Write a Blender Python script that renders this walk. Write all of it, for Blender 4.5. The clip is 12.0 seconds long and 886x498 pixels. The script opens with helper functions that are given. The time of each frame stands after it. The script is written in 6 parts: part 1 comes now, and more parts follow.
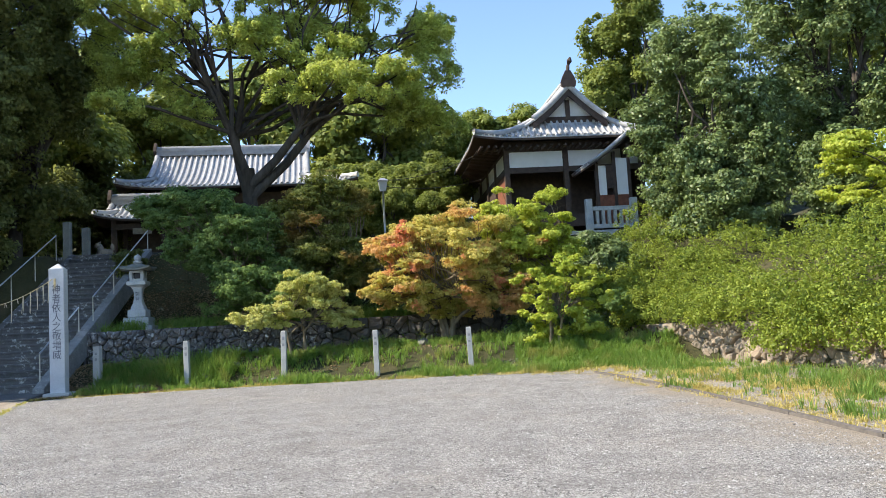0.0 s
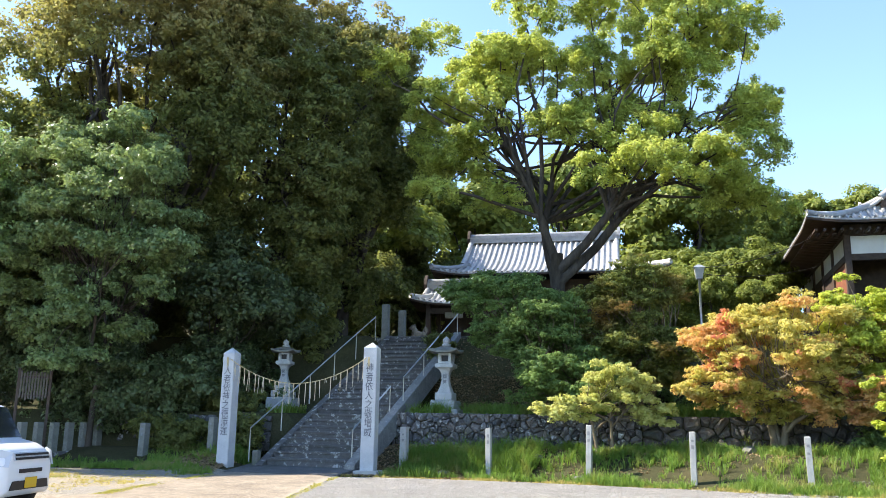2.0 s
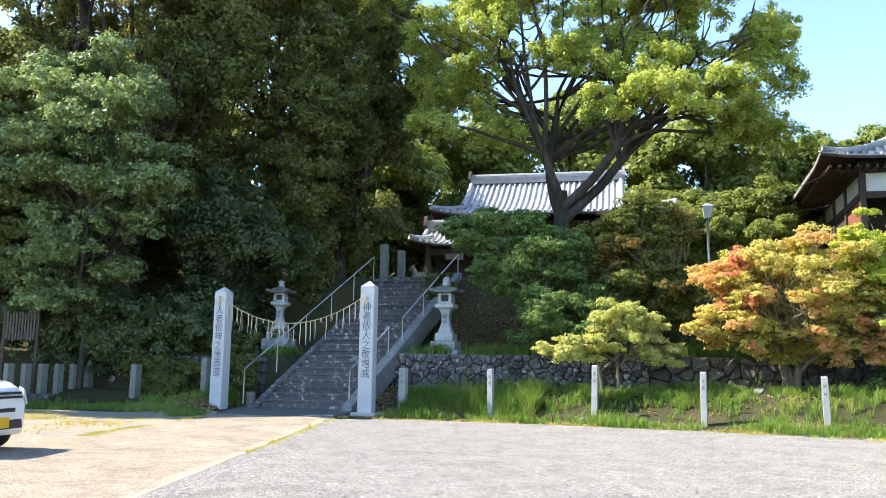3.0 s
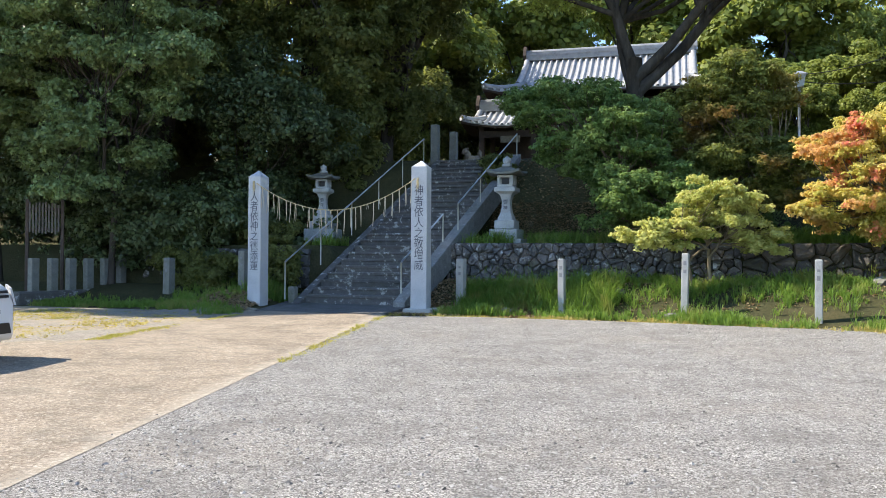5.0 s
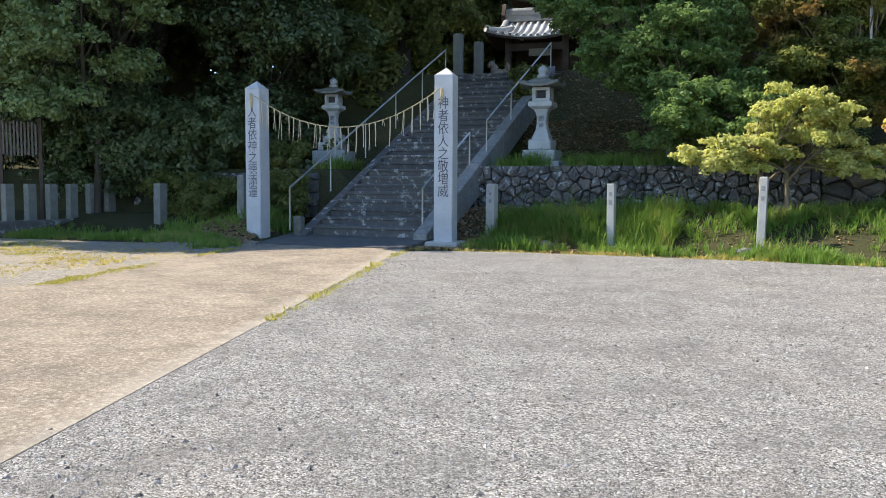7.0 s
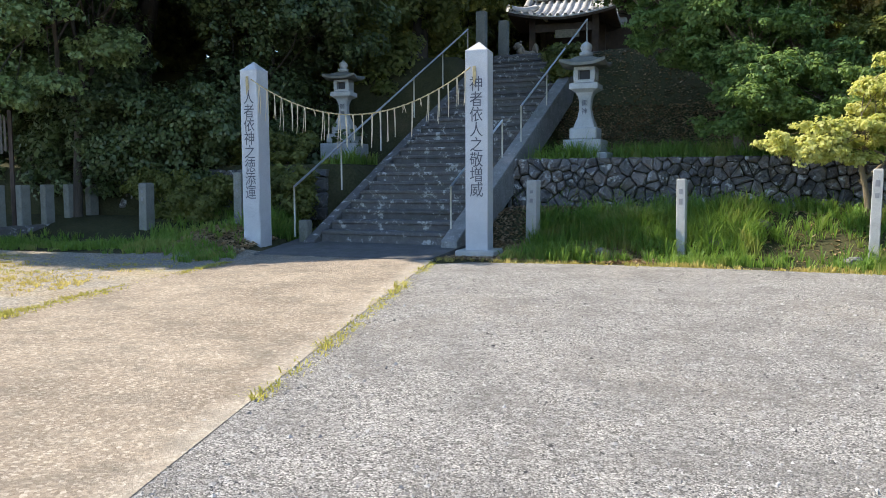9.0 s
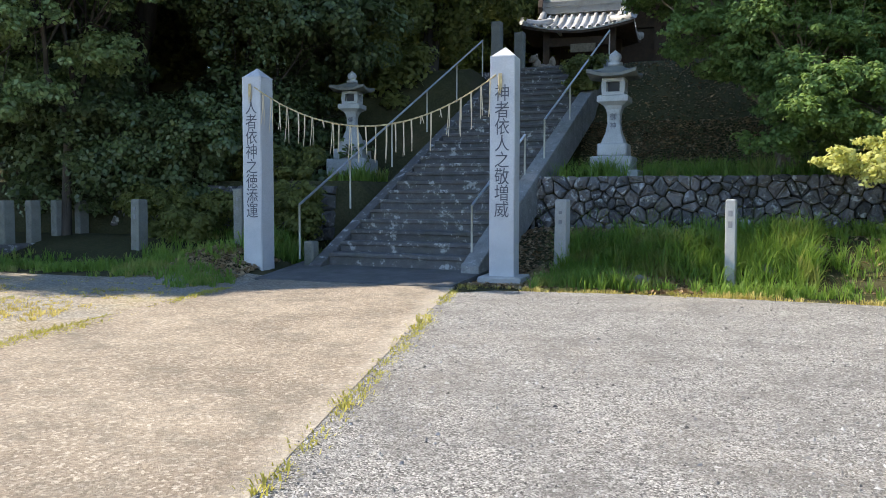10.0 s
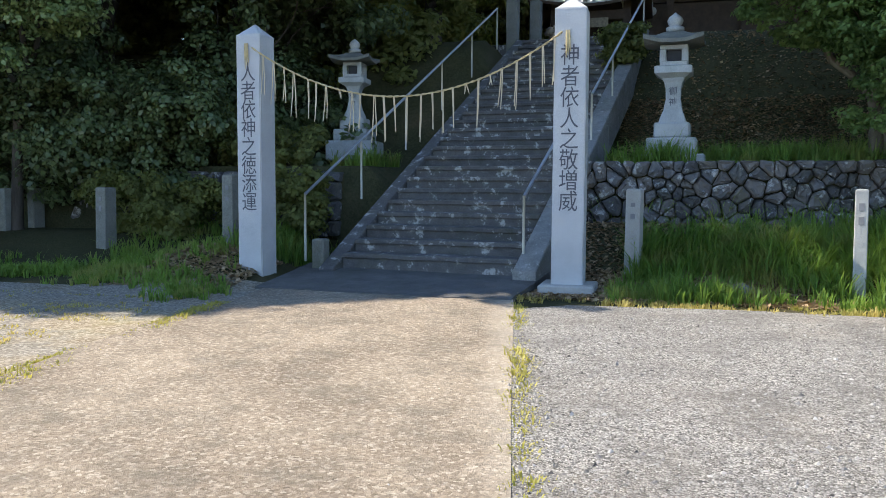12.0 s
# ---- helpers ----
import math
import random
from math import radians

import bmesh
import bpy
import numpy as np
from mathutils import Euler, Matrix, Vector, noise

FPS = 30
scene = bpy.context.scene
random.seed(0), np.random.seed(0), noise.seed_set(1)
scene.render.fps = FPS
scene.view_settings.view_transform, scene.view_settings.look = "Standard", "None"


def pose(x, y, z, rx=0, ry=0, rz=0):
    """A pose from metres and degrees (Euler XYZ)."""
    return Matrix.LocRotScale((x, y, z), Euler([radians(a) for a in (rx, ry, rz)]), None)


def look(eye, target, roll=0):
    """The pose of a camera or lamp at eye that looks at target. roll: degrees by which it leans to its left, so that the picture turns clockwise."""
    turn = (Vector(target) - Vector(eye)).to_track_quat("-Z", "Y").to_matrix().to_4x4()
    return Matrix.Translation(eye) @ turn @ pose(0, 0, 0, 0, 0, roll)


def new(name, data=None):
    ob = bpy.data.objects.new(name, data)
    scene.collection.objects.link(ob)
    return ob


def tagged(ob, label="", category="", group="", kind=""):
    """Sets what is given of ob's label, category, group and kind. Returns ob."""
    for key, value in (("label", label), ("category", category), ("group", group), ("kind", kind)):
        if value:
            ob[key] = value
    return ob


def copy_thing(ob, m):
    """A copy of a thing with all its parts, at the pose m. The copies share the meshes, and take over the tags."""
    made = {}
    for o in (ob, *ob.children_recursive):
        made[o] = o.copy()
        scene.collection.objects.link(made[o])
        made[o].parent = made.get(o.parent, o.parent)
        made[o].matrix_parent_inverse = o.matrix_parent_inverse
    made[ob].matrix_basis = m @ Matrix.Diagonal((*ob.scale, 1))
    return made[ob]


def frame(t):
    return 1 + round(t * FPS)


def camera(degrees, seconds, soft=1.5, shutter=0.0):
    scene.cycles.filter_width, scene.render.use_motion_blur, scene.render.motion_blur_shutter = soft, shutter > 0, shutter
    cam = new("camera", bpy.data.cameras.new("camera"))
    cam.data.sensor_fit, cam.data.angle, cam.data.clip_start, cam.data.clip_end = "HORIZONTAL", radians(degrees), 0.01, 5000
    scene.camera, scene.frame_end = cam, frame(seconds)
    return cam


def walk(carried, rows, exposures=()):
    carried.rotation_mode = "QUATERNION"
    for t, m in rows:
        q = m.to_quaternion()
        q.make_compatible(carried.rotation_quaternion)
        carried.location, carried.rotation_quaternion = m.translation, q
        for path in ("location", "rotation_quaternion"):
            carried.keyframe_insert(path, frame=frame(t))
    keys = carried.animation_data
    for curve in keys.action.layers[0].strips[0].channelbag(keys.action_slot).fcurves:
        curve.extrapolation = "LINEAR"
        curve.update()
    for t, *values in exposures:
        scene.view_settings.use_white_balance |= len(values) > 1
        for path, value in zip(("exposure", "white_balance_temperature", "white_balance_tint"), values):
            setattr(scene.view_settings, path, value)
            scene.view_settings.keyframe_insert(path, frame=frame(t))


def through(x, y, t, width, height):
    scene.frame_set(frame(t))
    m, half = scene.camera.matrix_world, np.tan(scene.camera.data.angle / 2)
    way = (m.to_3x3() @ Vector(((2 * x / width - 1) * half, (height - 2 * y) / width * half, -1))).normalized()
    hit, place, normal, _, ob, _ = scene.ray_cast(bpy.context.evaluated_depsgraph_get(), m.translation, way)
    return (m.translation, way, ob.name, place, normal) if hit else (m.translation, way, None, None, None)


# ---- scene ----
cam = camera(56.4, 12.0, soft=0.85)
METRES, EYE, TILT, LEAN, TURN = 15.44, 1.575, 0.0, 0.0, -9.0
ROWS = [
    (0.0, 0.0, 0.0, 0.0, 0.29, 5.15, 3.23),
    (0.5, 0.0023, 0.0073, -0.0005, 12.32, 6.85, 1.57),
    (1.0, -0.0038, 0.027, -0.0001, 18.86, 9.25, -0.15),
    (1.5, -0.0116, 0.0558, 0.0015, 21.03, 11.72, -0.68),
    (2.0, -0.0179, 0.0918, 0.0028, 21.0, 11.87, -0.96),
    (2.5, -0.0299, 0.1282, -0.0004, 20.64, 10.4, -1.15),
    (3.0, -0.0432, 0.1592, -0.0044, 21.03, 8.16, -0.92),
    (5.0, -0.1327, 0.3235, -0.0071, 24.33, 0.7, -0.37),
    (5.5, -0.1534, 0.3627, -0.0092, 24.02, -1.48, -0.12),
    (6.0, -0.1752, 0.3991, -0.0103, 24.86, -3.84, 0.06),
    (6.5, -0.1984, 0.4416, -0.0092, 25.5, -4.35, 0.04),
    (7.0, -0.2217, 0.4813, -0.0086, 25.47, -4.42, -0.31),
    (9.0, -0.3241, 0.6329, -0.0034, 26.09, -4.91, 0.31),
    (9.5, -0.3562, 0.6695, -0.0026, 26.62, -3.66, 0.34),
    (10.0, -0.3824, 0.7031, -0.0039, 26.12, -3.61, -0.14),
    (10.5, -0.4147, 0.7314, -0.0034, 27.44, -4.13, 0.35),
    (11.0, -0.4496, 0.7643, -0.0045, 27.02, -4.68, -0.1),
    (11.5, -0.4845, 0.7963, -0.0042, 26.12, -4.95, -0.32),
    (12.0, -0.5194, 0.8277, -0.0044, 23.85, -4.39, -0.28),
]
walk(cam, [(t, pose(0, 0, EYE, TILT, LEAN, TURN) @ pose(METRES * x, METRES * y, METRES * z, 90 + pitch, roll, yaw)) for t, x, y, z, yaw, pitch, roll in ROWS], [(t, s, 7100, 10) for t, s in ((0.0, 1.4), (1.5, 1.75), (3.0, 2.05), (5.0, 1.55), (5.5, 1.2), (6.5, 1.15), (7.0, 1.45), (9.5, 1.5), (12.0, 1.5))])
SUN_AZ, SUN_EL = 181.0, 44.0   # direction towards the sun: degrees from +x, counter-clockwise; elevation
world = bpy.data.worlds.new("world")
scene.world = world
world.use_nodes = True
wn = world.node_tree
sky = wn.nodes.new("ShaderNodeTexSky")
sky.sky_type = "NISHITA"
sky.sun_disc = False
sky.air_density, sky.dust_density, sky.ozone_density = 0.85, 0.0, 4.0
sky.altitude = 1200.0
sky.sun_elevation, sky.sun_rotation = radians(SUN_EL), radians(90.0 - SUN_AZ)
wn.links.new(sky.outputs[0], wn.nodes["Background"].inputs[0])
wn.nodes["Background"].inputs[1].default_value = 0.15
sun_data = bpy.data.lights.new("sun", "SUN")
sun_data.energy, sun_data.angle, sun_data.color = 3.4, radians(0.5), (1.0, 0.95, 0.87)
sun = new("sun", sun_data)
sun_way = Vector((math.cos(radians(SUN_EL)) * math.cos(radians(SUN_AZ)), math.cos(radians(SUN_EL)) * math.sin(radians(SUN_AZ)), math.sin(radians(SUN_EL))))
sun.matrix_world = look(sun_way * 80, (0, 0, 0))


# ---------------------------------------------------------------- materials
class Nodes:
    def __init__(self, name):
        self.mat = bpy.data.materials.new(name)
        self.mat.use_nodes = True
        self.t = self.mat.node_tree
        self.b = self.t.nodes["Principled BSDF"]
        self.co = self.t.nodes.new("ShaderNodeTexCoord").outputs["Object"]

    def add(self, kind, **inputs):
        n = self.t.nodes.new(kind)
        for k, v in inputs.items():
            self.put(n, k.replace("_", " "), v)
        return n

    def put(self, n, k, v):
        s = n.inputs[k]
        if isinstance(v, bpy.types.NodeSocket):
            self.t.links.new(v, s)
        else:
            s.default_value = v

    def noise(self, scale, detail=4.0, rough=0.55, stretch=None):
        co = self.co
        if stretch:
            m = self.add("ShaderNodeMapping", Vector=co)
            m.inputs["Scale"].default_value = stretch
            co = m.outputs[0]
        return self.add("ShaderNodeTexNoise", Vector=co, Scale=scale, Detail=detail, Roughness=rough).outputs["Fac"]

    def ramp(self, fac, *stops):
        n = self.add("ShaderNodeValToRGB", Fac=fac)
        e = n.color_ramp.elements
        while len(e) < len(stops):
            e.new(0.5)
        for el, (p, c) in zip(e, stops):
            el.position, el.color = p, (*c, 1.0) if len(c) == 3 else c
        return n.outputs["Color"]

    def mix(self, fac, a, b, mode="MIX"):
        n = self.t.nodes.new("ShaderNodeMix")
        n.data_type, n.blend_type = "RGBA", mode
        for i, v in ((0, fac), (6, a), (7, b)):
            s = n.inputs[i]
            if isinstance(v, bpy.types.NodeSocket):
                self.t.links.new(v, s)
            elif i == 0:
                s.default_value = v
            else:
                s.default_value = (*v, 1.0)
        return n.outputs[2]

    def maths(self, op, a, b=0.0):
        n = self.t.nodes.new("ShaderNodeMath")
        n.operation = op
        for s, v in zip(n.inputs, (a, b)):
            if isinstance(v, bpy.types.NodeSocket):
                self.t.links.new(v, s)
            else:
                s.default_value = v
        return n.outputs[0]

    def done(self, color, rough=0.8, bump=None, strength=0.3, distance=0.02, metal=0.0, spec=0.4):
        self.put(self.b, "Base Color", color if isinstance(color, bpy.types.NodeSocket) else (*color, 1.0))
        self.put(self.b, "Roughness", rough)
        self.put(self.b, "Metallic", metal)
        self.put(self.b, "Specular IOR Level", spec)
        if bump is not None:
            bn = self.add("ShaderNodeBump", Height=bump, Strength=strength, Distance=distance)
            self.t.links.new(bn.outputs[0], self.b.inputs["Normal"])
        return self.mat


def stone_material(name, dark, light, lichen=None, scale=6.0, rough=0.85, moss=0.0, vary=0.0, grain=70.0, spots=14.0, bump=0.015, cover=0.58):
    n = Nodes(name)
    if vary:
        off = n.t.nodes.new("ShaderNodeVectorMath")
        off.operation = "ADD"
        n.t.links.new(n.co, off.inputs[0])
        n.t.links.new(n.maths("MULTIPLY", n.add("ShaderNodeObjectInfo").outputs["Random"], 60.0), off.inputs[1])
        n.co = off.outputs[0]
    c = n.ramp(n.noise(scale, 6.0, 0.6), (0.3, dark), (0.72, light))
    fine = n.noise(grain, 3.0, 0.6)
    c = n.mix(0.35, c, n.ramp(fine, (0.35, tuple(v * 0.55 for v in dark)), (0.65, tuple(min(0.9, v * 1.25) for v in light))))
    if vary:
        rnd = n.add("ShaderNodeObjectInfo").outputs["Random"]
        c = n.mix(vary, c, n.ramp(rnd, (0.0, tuple(v * 0.5 for v in dark)), (0.5, tuple(v * 0.9 for v in light)), (1.0, (light[0] * 1.15, light[1] * 1.0, light[2] * 0.85))), "MIX")
    if moss:
        c = n.mix(n.ramp(n.noise(1.7, 5.0, 0.65), (0.52, (0, 0, 0)), (0.75, (moss, moss, moss))), c, (0.055, 0.07, 0.025))
    if lichen:
        c = n.mix(n.ramp(n.noise(spots, 9.0, 0.72), (cover, (0, 0, 0)), (cover + 0.06, (0.85, 0.85, 0.85))), c, lichen)
    return n.done(c, rough, n.maths("ADD", n.noise(scale * 3, 6.0), n.maths("MULTIPLY", fine, 0.3)), 0.7, bump)


def leaf_material(name, dark, mid, light, accent=None, through=0.45, patch=0.6, spec=0.22, tips=None, rough=0.5):
    dark, mid, light = ((k[0] * 1.04, k[1], k[2]) for k in (dark, mid, light))
    n = Nodes(name)
    isl = n.add("ShaderNodeNewGeometry").outputs["Random Per Island"]
    c = n.ramp(isl, (0.0, dark), (0.5, mid), (1.0, light))
    big = n.noise(patch, 3.0, 0.6)
    c = n.mix(n.ramp(big, (0.38, (0, 0, 0)), (0.64, (0.65, 0.65, 0.65))), c, light)
    if accent:
        for colour, lo, hi, s in accent:
            c = n.mix(n.ramp(n.noise(s, 2.0, 0.5), (lo, (0, 0, 0)), (hi, (0.9, 0.9, 0.9))), c, colour)
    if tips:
        # young brownish leaves at the crown top, with its sunlit gold painted in
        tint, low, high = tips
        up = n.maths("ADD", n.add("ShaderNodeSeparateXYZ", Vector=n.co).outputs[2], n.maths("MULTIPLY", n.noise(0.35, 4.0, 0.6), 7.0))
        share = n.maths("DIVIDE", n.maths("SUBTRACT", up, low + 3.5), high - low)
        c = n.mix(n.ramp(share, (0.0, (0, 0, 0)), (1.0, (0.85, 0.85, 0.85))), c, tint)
    n.done(c, rough, spec=spec)
    tr = n.add("ShaderNodeBsdfTranslucent", Color=n.mix(0.5, c, (light[0] * 1.1, light[1] * 1.1, light[2] * 0.8)))
    mx = n.add("ShaderNodeMixShader", Fac=through)
    n.t.links.new(n.b.outputs[0], mx.inputs[1])
    n.t.links.new(tr.outputs[0], mx.inputs[2])
    n.t.links.new(mx.outputs[0], n.t.nodes["Material Output"].inputs[0])
    return n.mat


def plain(name, colour, rough=0.6, metal=0.0, wear=0.25, scale=8.0, spec=0.4):
    n = Nodes(name)
    c = n.ramp(n.noise(scale, 5.0, 0.6), (0.3, tuple(v * (1 - wear) for v in colour)), (0.7, tuple(min(1.0, v * (1 + wear * 0.4)) for v in colour)))
    return n.done(c, rough, n.noise(scale * 8, 3.0), 0.15, 0.004, metal, spec)


def gravel_material():
    n = Nodes("gravel")
    v = n.add("ShaderNodeTexVoronoi", Vector=n.co, Scale=105.0)
    sep = n.add("ShaderNodeSeparateColor", Color=v.outputs["Color"])
    c = n.ramp(sep.outputs[0], (0.0, (0.06, 0.057, 0.053)), (0.35, (0.205, 0.195, 0.177)), (0.7, (0.39, 0.37, 0.34)), (1.0, (0.68, 0.65, 0.60)))
    c = n.mix(n.ramp(n.noise(0.35, 5.0, 0.6), (0.5, (0, 0, 0)), (0.75, (0.5, 0.5, 0.5))), c, (0.33, 0.28, 0.22))
    c = n.mix(n.ramp(n.noise(1.6, 4.0), (0.35, (0.6, 0.6, 0.6)), (0.58, (0, 0, 0))), c, (0.175, 0.165, 0.15))
    c = n.mix(n.ramp(n.noise(15.0, 5.0, 0.75, (0.6, 1.2, 1)), (0.36, (0.5, 0.5, 0.5)), (0.5, (0, 0, 0))), c, (0.10, 0.096, 0.09))
    c = n.mix(n.ramp(n.noise(19.0, 5.0, 0.75), (0.52, (0, 0, 0)), (0.66, (0.45, 0.45, 0.45))), c, (0.55, 0.53, 0.49))
    xyz = n.add("ShaderNodeSeparateXYZ", Vector=n.co)
    bound = n.maths("ADD", n.maths("SUBTRACT", xyz.outputs[0], n.maths("MULTIPLY", xyz.outputs[1], 0.11)), n.maths("MULTIPLY", n.noise(0.9, 5.0, 0.65), 3.0))
    c = n.mix(n.ramp(n.maths("MULTIPLY", bound, 0.1), (0.52, (0, 0, 0)), (0.63, (0.75, 0.75, 0.75))), c, n.mix(sep.outputs[1], (0.22, 0.17, 0.115), (0.46, 0.38, 0.28)))
    h = n.maths("SUBTRACT", 1.0, v.outputs["Distance"])
    rough = n.maths("ADD", n.maths("MULTIPLY", n.noise(11.0, 6.0, 0.75, (0.6, 1.2, 1)), 2.6), n.maths("MULTIPLY", n.noise(3.0, 3.0, 0.6, (0.6, 1.3, 1)), 3.5))
    return n.done(c, 0.9, n.maths("ADD", n.maths("MULTIPLY", h, 0.6), rough), 0.9, 0.019, spec=0.2)


def concrete_material():
    n = Nodes("path_concrete")
    c = n.ramp(n.noise(0.9, 6.0, 0.6), (0.3, (0.2, 0.158, 0.118)), (0.7, (0.42, 0.345, 0.26)))
    v = n.add("ShaderNodeTexVoronoi", Vector=n.co, Scale=48.0)
    sep = n.add("ShaderNodeSeparateColor", Color=v.outputs["Color"])
    c = n.mix(0.4, c, n.ramp(sep.outputs[0], (0.0, (0.075, 0.056, 0.04)), (0.45, (0.25, 0.20, 0.148)), (0.8, (0.40, 0.33, 0.25)), (1.0, (0.78, 0.70, 0.58))))
    c = n.mix(n.ramp(n.noise(2.6, 7.0, 0.75), (0.46, (0, 0, 0)), (0.66, (0.7, 0.7, 0.7))), c, (0.16, 0.142, 0.112))
    c = n.mix(n.ramp(n.noise(16.0, 6.0, 0.8), (0.52, (0, 0, 0)), (0.66, (0.42, 0.42, 0.42))), c, (0.52, 0.45, 0.365))
    c = n.mix(n.ramp(n.noise(34.0, 5.0, 0.8), (0.36, (0.5, 0.5, 0.5)), (0.47, (0, 0, 0))), c, (0.09, 0.074, 0.056))
    xyz = n.add("ShaderNodeSeparateXYZ", Vector=n.co)
    near = n.maths("ADD", n.maths("ADD", xyz.outputs[0], n.maths("MULTIPLY", xyz.outputs[1], 0.187)), n.maths("MULTIPLY", n.noise(2.2, 6.0, 0.7), 0.5))
    c = n.mix(n.ramp(n.maths("ADD", near, 3.9), (0.62, (0, 0, 0)), (0.9, (0.4, 0.4, 0.4))), c, (0.54, 0.485, 0.40))
    return n.done(c, 0.9, n.maths("ADD", n.noise(46.0, 5.0, 0.7), n.noise(5.0, 4.0)), 0.8, 0.02, spec=0.25)


def earth_material():
    n = Nodes("earth")
    c = n.ramp(n.noise(0.8, 6.0, 0.65), (0.3, (0.03, 0.036, 0.014)), (0.5, (0.06, 0.062, 0.026)), (0.75, (0.12, 0.095, 0.05)))
    c = n.mix(0.4, c, n.ramp(n.noise(22.0, 5.0, 0.7), (0.35, (0.02, 0.024, 0.01)), (0.7, (0.12, 0.10, 0.055))))
    return n.done(c, 0.95, n.noise(14.0, 6.0, 0.7), 0.8, 0.05, spec=0.15)


def dry_grass_material():
    n = Nodes("dry_verge")
    c = n.ramp(n.noise(1.1, 6.0, 0.65), (0.32, (0.2, 0.155, 0.10)), (0.46, (0.36, 0.28, 0.17)), (0.56, (0.40, 0.33, 0.13)), (0.7, (0.22, 0.25, 0.06)))
    c = n.mix(0.4, c, n.ramp(n.noise(30.0, 5.0, 0.7), (0.35, (0.14, 0.11, 0.07)), (0.7, (0.48, 0.42, 0.30))))
    c = n.mix(n.ramp(n.noise(0.55, 5.0, 0.7), (0.42, (0, 0, 0)), (0.54, (0.85, 0.85, 0.85))), c, n.ramp(n.noise(45.0, 3.0, 0.7), (0.3, (0.12, 0.11, 0.10)), (0.7, (0.36, 0.34, 0.31))))
    v = n.add("ShaderNodeTexVoronoi", Vector=n.co, Scale=42.0)
    sep = n.add("ShaderNodeSeparateColor", Color=v.outputs["Color"])
    c = n.mix(0.4, c, n.ramp(sep.outputs[0], (0.0, (0.06, 0.05, 0.04)), (0.6, (0.28, 0.24, 0.19)), (1.0, (0.66, 0.6, 0.52))))
    return n.done(c, 0.95, n.noise(18.0, 6.0, 0.7), 0.7, 0.03, spec=0.15)


def bark_material(name, dark, light):
    n = Nodes(name)
    c = n.ramp(n.noise(5.0, 6.0, 0.65, (1, 1, 0.25)), (0.3, dark), (0.7, light))
    return n.done(c, 0.95, n.noise(16.0, 6.0, 0.7, (1, 1, 0.2)), 0.9, 0.04, spec=0.15)


def tile_material():
    n = Nodes("roof_tile")
    rnd = n.add("ShaderNodeObjectInfo").outputs["Random"]
    c = n.ramp(rnd, (0.0, (0.34, 0.345, 0.345)), (0.5, (0.45, 0.45, 0.45)), (1.0, (0.58, 0.575, 0.57)))
    c = n.mix(n.ramp(n.noise(3.0, 5.0, 0.7), (0.45, (0, 0, 0)), (0.7, (0.5, 0.5, 0.5))), c, (0.16, 0.155, 0.14))
    return n.done(c, 0.42, n.noise(20.0, 4.0), 0.2, 0.01, spec=0.5)


M_GRAVEL, M_CONCRETE, M_EARTH, M_VERGE = gravel_material(), concrete_material(), earth_material(), dry_grass_material()
M_GRANITE = stone_material("granite", (0.40, 0.41, 0.42), (0.58, 0.585, 0.58), None, 2.5, 0.75, grain=160.0)
M_LANTERN = stone_material("lantern_stone", (0.33, 0.34, 0.33), (0.52, 0.53, 0.51), None, 3.0, 0.85, moss=0.35)
# moss on the lantern roofs; on the left posts the dark colour is shade
M_LANTERN_TOP = stone_material("mossy_and_shaded_stone", (0.12, 0.125, 0.105), (0.25, 0.25, 0.22), None, 4.0, 0.9, moss=0.6)
M_STEP = stone_material("step_stone", (0.045, 0.045, 0.045), (0.15, 0.146, 0.142), (0.42, 0.42, 0.40), 5.0, 0.9, moss=0.35, vary=0.25, spots=5.0, cover=0.56)
M_RUBBLE = stone_material("rubble_stone", (0.05, 0.048, 0.046), (0.19, 0.18, 0.172), (0.46, 0.46, 0.43), 4.0, 0.9, moss=0.4, vary=0.6, spots=6.0, bump=0.05, cover=0.55)
# darker copy of the rubble with less lichen; maple shade put into the colour
M_SHADED_RUBBLE = stone_material("shaded_rubble_stone", (0.04, 0.037, 0.034), (0.13, 0.12, 0.11), (0.34, 0.33, 0.31), 4.0, 0.9, moss=0.5, vary=0.6, spots=6.0, bump=0.05, cover=0.62)
M_WARM_RUBBLE = stone_material("warm_rubble_stone", (0.16, 0.125, 0.09), (0.38, 0.31, 0.235), None, 3.0, 0.92, moss=0.2, vary=0.35)
M_ROCK = stone_material("weathered_rock", (0.10, 0.095, 0.085), (0.26, 0.25, 0.225), None, 5.0, 0.92, moss=0.4, vary=0.2)
M_POST = stone_material("post_stone", (0.30, 0.295, 0.275), (0.46, 0.455, 0.425), None, 4.0, 0.85, moss=0.12, vary=0.12, grain=120.0)
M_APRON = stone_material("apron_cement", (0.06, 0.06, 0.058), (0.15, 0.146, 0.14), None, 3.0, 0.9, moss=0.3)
M_KERB = stone_material("stringer_stone", (0.15, 0.15, 0.145), (0.30, 0.30, 0.285), (0.42, 0.42, 0.40), 4.0, 0.9, moss=0.35)
def pebble_material():
    n = Nodes("pebble")
    isl = n.add("ShaderNodeNewGeometry").outputs["Random Per Island"]
    c = n.ramp(isl, (0.0, (0.07, 0.067, 0.063)), (0.4, (0.24, 0.23, 0.215)), (0.8, (0.38, 0.365, 0.34)), (1.0, (0.5, 0.485, 0.455)))
    return n.done(c, 0.85, spec=0.3)


